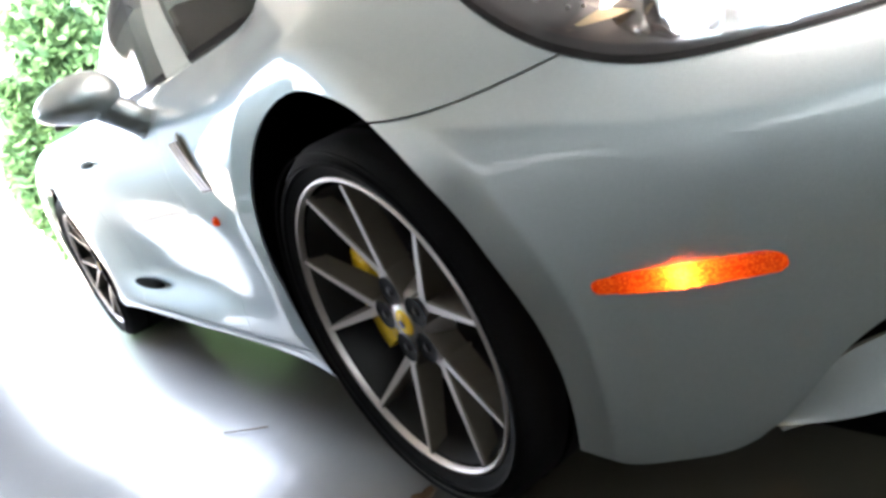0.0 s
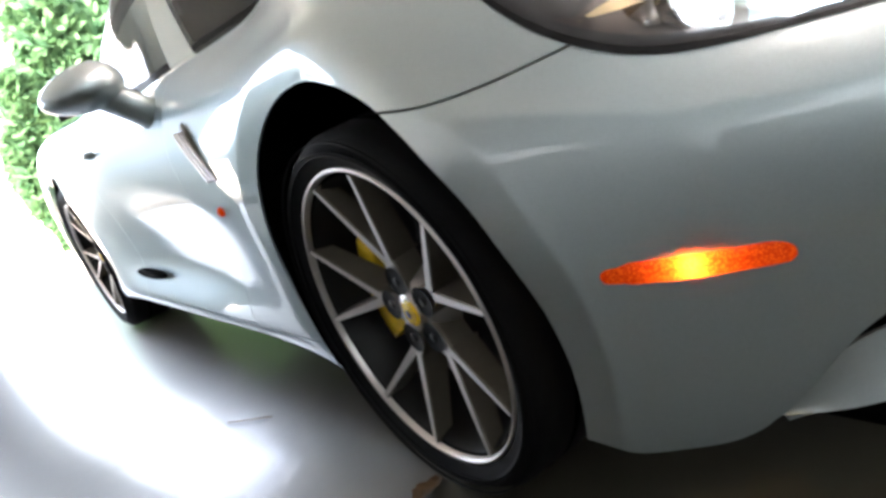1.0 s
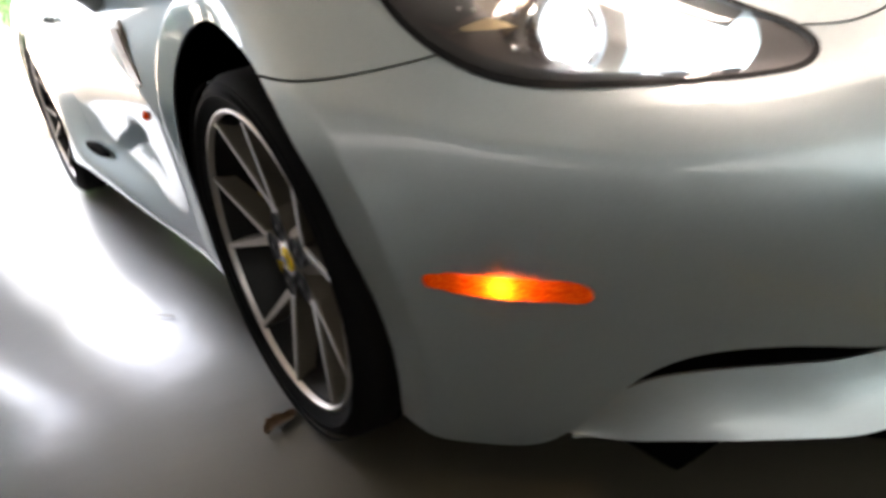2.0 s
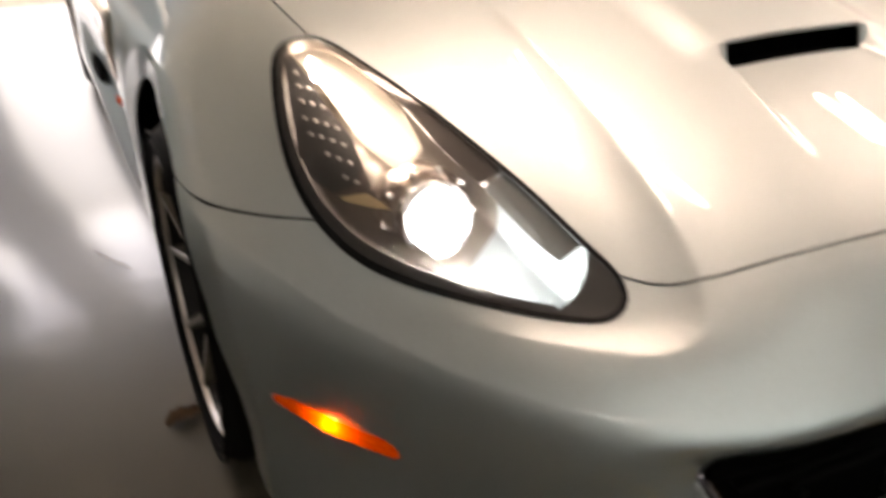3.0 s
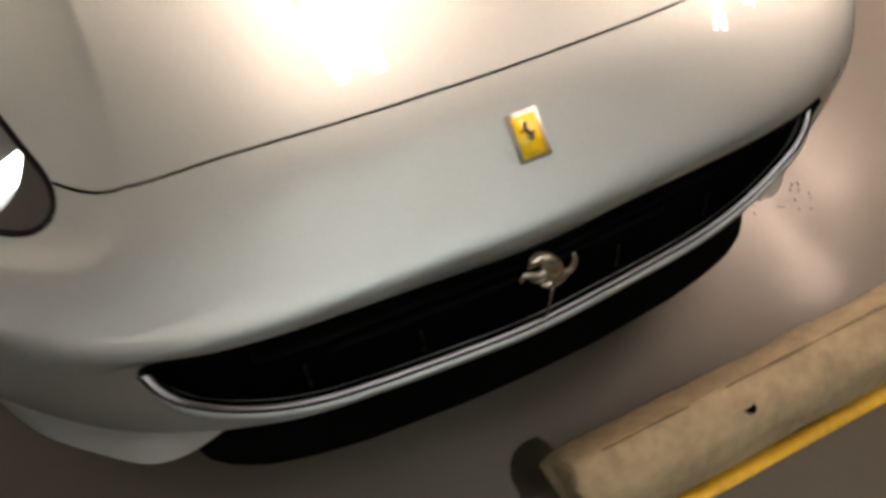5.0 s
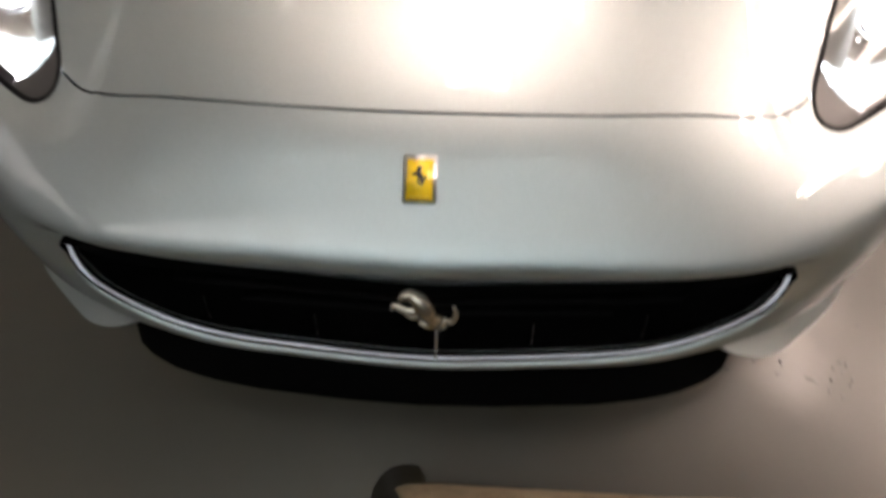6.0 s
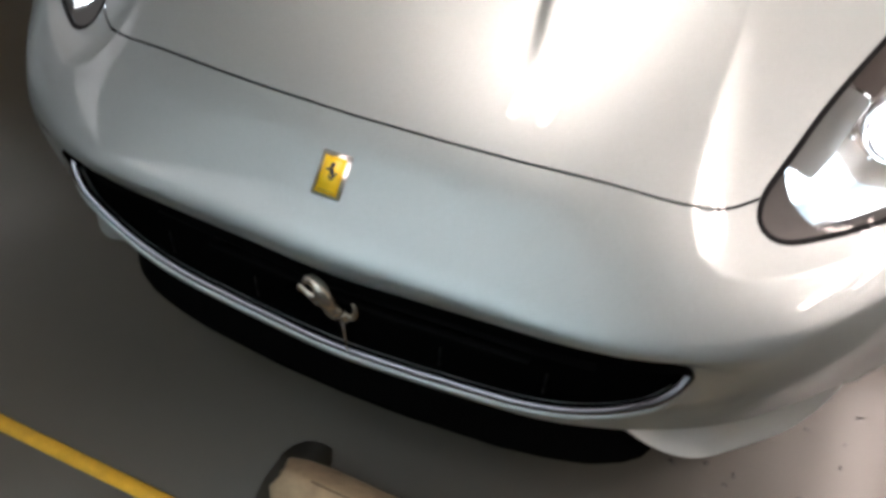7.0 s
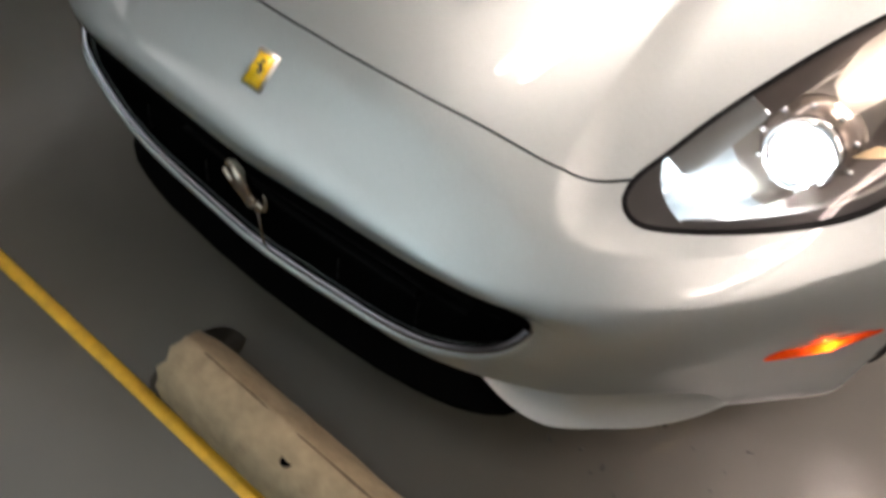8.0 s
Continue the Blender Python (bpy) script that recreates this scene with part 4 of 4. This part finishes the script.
# ---------- car park ----------
def floor_material():
    """Sealed concrete: dull grey-green, blotched, with uneven gloss."""
    m, nt, b = material("sealed_concrete")
    tc = nt.nodes.new("ShaderNodeTexCoord")
    big = node(nt, "ShaderNodeTexNoise", Scale=0.9, Detail=2.5, Roughness=0.5)
    fine = node(nt, "ShaderNodeTexNoise", Scale=90.0, Detail=4.0)
    specks = node(nt, "ShaderNodeTexNoise", Scale=14.0, Detail=6.0, Roughness=0.6)
    for n in (big, fine, specks):
        nt.links.new(tc.outputs["Object"], n.inputs["Vector"])
    c1 = ramp(nt, big.outputs["Fac"], ((0.2, (0.031, 0.027, 0.0165)), (0.8, (0.053, 0.044, 0.027))))
    c2 = ramp(nt, specks.outputs["Fac"], ((0.25, (0.55, 0.53, 0.5)), (0.75, (1, 1, 1))))
    mul = nt.nodes.new("ShaderNodeMix")
    mul.data_type, mul.blend_type = "RGBA", "MULTIPLY"
    mul.inputs[0].default_value = 0.2
    nt.links.new(c1.outputs["Color"], mul.inputs[6])
    nt.links.new(c2.outputs["Color"], mul.inputs[7])
    nt.links.new(mul.outputs[2], b.inputs["Base Color"])
    sheen = node(nt, "ShaderNodeMapRange")
    sheen.inputs["To Min"].default_value, sheen.inputs["To Max"].default_value = 0.38, 0.52
    nt.links.new(big.outputs["Fac"], sheen.inputs["Value"])
    nt.links.new(sheen.outputs["Result"], b.inputs["Roughness"])
    film = node(nt, "ShaderNodeMapRange")
    film.inputs["To Min"].default_value, film.inputs["To Max"].default_value = 0.15, 0.21
    nt.links.new(big.outputs["Fac"], film.inputs["Value"])
    nt.links.new(film.outputs["Result"], b.inputs["Coat Roughness"])
    b.inputs["Coat Weight"].default_value = 0.42
    bump2 = node(nt, "ShaderNodeBump", Strength=0.01, Distance=0.001)
    nt.links.new(fine.outputs["Fac"], bump2.inputs["Height"])
    wave = node(nt, "ShaderNodeTexNoise", Scale=5.0, Detail=2.0, Roughness=0.5)
    nt.links.new(tc.outputs["Object"], wave.inputs["Vector"])
    crinkle = node(nt, "ShaderNodeTexNoise", Scale=38.0, Detail=3.0, Roughness=0.6)
    nt.links.new(tc.outputs["Object"], crinkle.inputs["Vector"])
    bump0 = node(nt, "ShaderNodeBump", Strength=0.10, Distance=0.004)
    nt.links.new(crinkle.outputs["Fac"], bump0.inputs["Height"])
    bump1 = node(nt, "ShaderNodeBump", Strength=0.05, Distance=0.05)
    nt.links.new(bump0.outputs["Normal"], bump1.inputs["Normal"])
    nt.links.new(wave.outputs["Fac"], bump1.inputs["Height"])
    nt.links.new(bump1.outputs["Normal"], bump2.inputs["Normal"])
    nt.links.new(bump2.outputs["Normal"], b.inputs["Normal"])
    nt.links.new(bump1.outputs["Normal"], b.inputs["Coat Normal"])
    b.inputs["Specular IOR Level"].default_value = 0.95
    return m


FLOOR = floor_material()
WALLM = plain("painted_wall", (0.70, 0.68, 0.65), 0.8, grain=0.3, scale=80)
PALE = plain("pale_wall", (0.27, 0.29, 0.29), 0.8, grain=0.3, scale=80)
GREYW = plain("grey_wall", (0.20, 0.20, 0.20), 0.8, grain=0.3, scale=80)
CEILM = plain("ceiling_paint", (0.64, 0.63, 0.61), 0.85, grain=0.2, scale=50)
GROUND = plain("leaf_strewn_ground", (0.42, 0.365, 0.285), 0.9, spread=0.5, scale=30, grain=0.6)
CONC = plain("weathered_concrete", (0.29, 0.23, 0.145), 0.85, spread=0.5, scale=30, grain=0.6, second=5)
LINE = plain("yellow_line_paint", (0.62, 0.37, 0.025), 0.5, spread=0.3, scale=50, second=9)
BARK = plain("bark", (0.12, 0.09, 0.06), 0.9, spread=0.3, grain=0.8)

tagged(part("ground", block(-400, 400, -400, 600, -0.40, -0.16), GROUND), "leaf-strewn bare ground outside the open back", "ground", kind="structure")
tagged(part("apron", block(-300, 300, 5.6, 300, -0.155, -0.02), GROUND), "leaf-strewn ground behind the car park", "ground", kind="structure")
tagged(part("floor", block(-6, 6, -3.0, 5.6, -0.15, 0), FLOOR), "glossy grey sealed concrete car park floor", "floor", kind="structure")
tagged(part("ceiling", block(-6, 6, -3.0, 5.6, 2.5, 2.7), CEILM), "pale painted ceiling", "ceiling", kind="structure")
# the three walls are unseen; front and west are toned to shape the light
tagged(part("wall_front", block(-6.2, 6.2, -3.2, -3.0, -0.15, 2.7), PALE), "added pale painted wall in front of the car, out of view", "wall", kind="structure")
tagged(part("wall_east", block(6, 6.2, -3.0, 5.6, -0.15, 2.7), WALLM), "beige painted wall", "wall", kind="structure")
tagged(part("wall_west", block(-6.2, -6, -3.0, 5.6, -0.15, 2.7), GREYW), "added grey painted wall to the west, out of view", "wall", kind="structure")
tagged(part("column", block(-1.95, -1.47, 5.1, 5.58, 0, 2.5, .01), WALLM), "pale painted concrete column at the open back", "column", kind="structure")
tagged(part("column", block(3.4, 3.88, 5.1, 5.58, 0, 2.5, .01), WALLM), "pale painted concrete column at the open back", "column", kind="structure")
tagged(part("lintel", block(-6, 6, 5.3, 5.6, 1.93, 2.5, .01), WALLM), "pale painted beam over the open back", "beam", kind="structure")
tagged(part("yellow_line", block(-2.5, 3, -.273, -.247, 0, .003), LINE), "worn yellow painted floor line", "floor marking", kind="structure")


def wheel_stop():
    """A cast concrete bar with sloping flanks, chipped ends and pin holes."""
    prof = [(-.246, .0), (-.245, .035), (-.240, .062), (-.231, .083), (-.216, .099), (-.197, .110), (-.179, .1165), (-.168, .1180), (-.161, .1150), (-.147, .104), (-.130, .087), (-.114, .064), (-.101, .035), (-.093, .0)]
    xs = np.concatenate([[-.03, -.026, -.018], np.linspace(.0, 1.77, 60), [1.785, 1.79]])
    rows = []
    for k, x in enumerate(xs):
        end = min(k, len(xs) - 1 - k)
        f = (.90, .96, .99)[end] if end < 3 else 1
        row = []
        for y, z in prof:
            n_ = noise.noise((x * 9, y * 30, z * 30)) * .003 + noise.noise((x * 40, y * 60, z * 60)) * .0012
            row.append((x + (0.012 * noise.noise((y * 40, z * 40, 3)) if end < 2 else 0), -.1625 + (y + .1625) * f + n_, max(0, z * f + n_ * (z > .01))))
        rows.append(row)
    V_, F_ = grid(np.array(rows))
    n_, top = len(prof), len(V_)
    V_ = [tuple(v) for v in V_]
    # the near end is broken out: a hollow under a ragged rim, over a low ledge
    rim = [np.array(v) for v in V_[:n_]]
    for depth, scale in ((.012, .86), (.060, .74)):
        for k, v in enumerate(rim):
            V_.append((v[0] + depth + .010 * noise.noise((k * 1.7, depth * 50, 2)), -.1625 + (v[1] + .1625) * scale, .014 + v[2] * scale * .93))
    for a, b in ((0, top), (top, top + n_)):
        for k in range(n_):
            j = (k + 1) % n_
            F_.append((a + k, a + j, b + j, b + k))
    F_.append(tuple(range(top + n_, top + 2 * n_)))
    return V_, F_ + [tuple(range(top - 1, top - 1 - n_, -1))]


def dirt_seam():
    """A ragged line of old dirt along the ridge."""
    rows = []
    for k in range(90):
        x = .03 + 1.7 * k / 89
        w = .0022 + .0022 * noise.noise((x * 14, 3, 1))
        c = -.1655 + .0012 * noise.noise((x * 5, 8, 1))
        rows.append([(x, c - w, .1193), (x, c, .1190), (x, c + w, .1172 - w * .5)])
    return grid(np.array(rows))


stop = tagged(part("wheel_stop", wheel_stop(), CONC), "weathered concrete wheel stop beside a yellow line", "wheel stop")
split = stop.modifiers.new("edges", "EDGE_SPLIT")
split.split_angle = radians(42)
SOOT = plain("old_dirt", (0.10, 0.074, 0.046), 0.9, spread=0.5, scale=60)
thick(part("dirt_seam", dirt_seam(), SOOT, stop, "dark dirt along the ridge"), .0015)
# pin holes are black discs on the surface, coloured as shaded depth
for x in (.279, 1.48):
    hole = part("pin_hole", lathe([(.0, .011), (-.0015, .009), (-.002, .0)], 14), MATT, stop)
    hole.matrix_local = pose(x, -.208, .1062, 0, -90, 0) @ pose(0, 0, 0, 0, 0, 0)


def leaf(n=9):
    """A curled dead leaf with a short stalk."""
    rows = []
    for i in range(n + 1):
        t = i / n
        w = .030 * math.sin(math.pi * min(1, t * .96 + .02)) ** .8 * (1 + .18 * math.sin(t * 23)) + .0012
        rows.append([(-.055 + .11 * t, q * w, .006 + .006 * math.sin(t * 5) + .010 * q * q + .002 * math.sin(t * 17 + q * 4)) for q in (-1, -.6, -.2, .2, .6, 1)])
    return grid(np.array(rows))


DEAD = plain("dead_leaf", (0.12, 0.060, 0.022), 0.7, spread=0.5, scale=80)
leaf_thing = tagged(thick(part("fallen_leaf", leaf(), DEAD), .001), "curled brown fallen leaf on the floor beside a tyre", "leaf")
leaf_thing.matrix_basis = pose(-.985, .955, 0, 0, 0, 25) @ Matrix.Diagonal((.72, .72, .8, 1))
tagged(part("floor_twig", sweep(np.array([(-1.00, 1.66, .004), (-1.04, 1.72, .006), (-1.075, 1.79, .004)]), .0016, .0014), DEAD), "thin dry twig lying on the floor", "twig")

DARKFLOOR = plain("dark_concrete", (0.027, 0.0235, 0.0145), 0.42, spread=0.5, scale=30, gloss=0.85)
STAIN = plain("oil_stain", (0.014, 0.012, 0.009), 0.36, spread=0.4, scale=40, gloss=0.75)


def blotch(x, y, w, d, seed, n=22):
    """A thin dark mark with a ragged outline."""
    ring = []
    for k in range(n):
        a = 2 * math.pi * k / n
        r = 1 + .35 * noise.noise((math.cos(a) * 1.6 + seed, math.sin(a) * 1.6, seed * .7))
        c, q = math.cos(a), math.sin(a)
        f = (abs(c) ** 4 + abs(q) ** 4) ** -.25
        ring.append((x + w * r * f * c, y + d * r * f * q))
    V_ = [(x_, y_, .0012) for x_, y_ in ring] + [(x_, y_, -.001) for x_, y_ in ring]
    return V_, [tuple(range(n))] + [(k, k + n, (k + 1) % n + n, (k + 1) % n) for k in range(n)]


# a darker ragged patch round the near end of the wheel stop
tagged(part("floor_patch", blotch(-.034, -.155, .050, .088, 1.3), DARKFLOOR), "dark patch on the floor beside the end of the wheel stop", "stain", kind="structure")
SCUFFS = [(0.767, 0.192, 0.0045, 0.002, 60),
         (0.783, 0.204, 0.006, 0.002, 10),
         (0.793, 0.199, 0.002, 0.0045, 0),
         (0.757, 0.164, 0.0045, 0.002, 20),
         (0.781, 0.183, 0.004, 0.0015, 40),
         (0.795, 0.166, 0.005, 0.002, 70),
         (0.788, 0.153, 0.004, 0.0015, 0),
         (0.767, 0.129, 0.0025, 0.0025, 0),
         (0.745, 0.14, 0.003, 0.002, 0),
         (0.718, 0.162, 0.013, 0.0015, -25),
         (0.669, 0.197, 0.003, 0.006, 15),
         (0.657, 0.173, 0.005, 0.002, 0),
         (0.562, 0.179, 0.007, 0.0025, -30),
         (0.619, 0.202, 0.005, 0.0035, 30),
         (0.843, 0.293, 0.003, 0.003, 0),
         (0.866, 0.415, 0.007, 0.002, 20),
         (0.778, 0.349, 0.006, 0.002, -10),
         (0.847, 0.345, 0.004, 0.0015, 0)]
for k, (x, y, w, d, turn) in enumerate(SCUFFS):
    mark = tagged(part("floor_scuff", blotch(0, 0, w, d, k * 2.1, 12), STAIN), "small dark scuff on the concrete floor", "scuff", kind="structure")
    mark.matrix_basis = pose(x, y, 0, 0, 0, turn)

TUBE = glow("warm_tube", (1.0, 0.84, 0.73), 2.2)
# first two are mirrored in the bonnet; the other four are unseen, added fill
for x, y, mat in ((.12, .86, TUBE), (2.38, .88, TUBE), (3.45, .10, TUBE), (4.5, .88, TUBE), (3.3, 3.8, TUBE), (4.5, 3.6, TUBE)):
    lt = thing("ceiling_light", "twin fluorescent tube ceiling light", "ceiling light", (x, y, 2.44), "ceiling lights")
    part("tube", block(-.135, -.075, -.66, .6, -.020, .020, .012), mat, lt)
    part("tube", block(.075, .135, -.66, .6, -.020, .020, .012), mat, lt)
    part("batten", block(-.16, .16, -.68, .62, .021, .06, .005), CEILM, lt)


# ---------- greenery outside ----------
def leaf_material(name, lo, hi):
    m, nt, b = material(name)
    g = nt.nodes.new("ShaderNodeNewGeometry")
    r = ramp(nt, g.outputs["Random Per Island"], ((0.0, lo), (1.0, hi)))
    nt.links.new(r.outputs["Color"], b.inputs["Base Color"])
    b.inputs["Roughness"].default_value = 0.85
    b.inputs["Specular IOR Level"].default_value = 0.25
    b.inputs["Subsurface Weight"].default_value = 0.0
    tr = nt.nodes.new("ShaderNodeBsdfTranslucent")
    nt.links.new(r.outputs["Color"], tr.inputs["Color"])
    mix = nt.nodes.new("ShaderNodeMixShader")
    mix.inputs[0].default_value = 0.4
    out = nt.nodes["Material Output"]
    nt.links.new(b.outputs[0], mix.inputs[1])
    nt.links.new(tr.outputs[0], mix.inputs[2])
    nt.links.new(mix.outputs[0], out.inputs[0])
    return m


GREEN = leaf_material("leaves", (0.022, 0.058, 0.020), (0.080, 0.142, 0.052))


def bush(x, y, w, d, h, count, rng):
    b = thing("bush", "dense green leafy bush behind the car park", "bush", (x, y, -.02), "bushes outside")
    V_, F_ = [], []
    for _ in range(count):
        while True:
            p = np.array([rng.uniform(-1, 1), rng.uniform(-1, 1), rng.uniform(0, 1)])
            lump = 1 + .3 * math.sin(p[0] * 5 + x) * math.cos(p[2] * 6 + y)
            q = math.sqrt(p[0] ** 2 + p[1] ** 2 + (p[2] * .9) ** 2)
            if .55 * lump < q < lump:
                break
        c = p * (w, d, h)
        a = np.array([rng.gauss(0, 1) for _ in range(3)])
        a /= np.linalg.norm(a)
        t = np.cross(a, [rng.gauss(0, 1) for _ in range(3)])
        t /= np.linalg.norm(t)
        o = np.cross(a, t)
        L, W_ = rng.uniform(.06, .14), rng.uniform(.03, .065)
        k = len(V_)
        V_ += [c - t * L, c + o * W_ - t * L * .1, c + t * L, c - o * W_ - t * L * .1]
        F_.append((k, k + 1, k + 2, k + 3))
    part("crown", (V_, F_), GREEN, b)
    bm = bmesh.new()
    for k in range(5):
        a = 1.26 * k
        bmesh.ops.create_cone(bm, segments=7, radius1=.035, radius2=.012, depth=h * .8, cap_ends=True, matrix=pose(.25 * w * math.cos(a), .25 * d * math.sin(a), h * .4, 12 * math.sin(a), 12 * math.cos(a), 0))
    part("trunk", bm, BARK, b)
    return b


rng = random.Random(4)
for x, y, w, d, h in ((.10, 9.6, .56, .5, 2.0), (1.2, 10.0, 1.3, 1.0, 2.9), (2.9, 10.6, 1.6, 1.1, 3.2), (5.0, 10.2, 1.7, 1.1, 3.0), (7.4, 10.8, 1.8, 1.1, 3.2), (-9.0, 7.0, 1.2, 1.8, 2.2), (-9.2, 3.2, 1.2, 1.7, 2.2)):
    bush(x, y, w, d, h, 13000, rng)
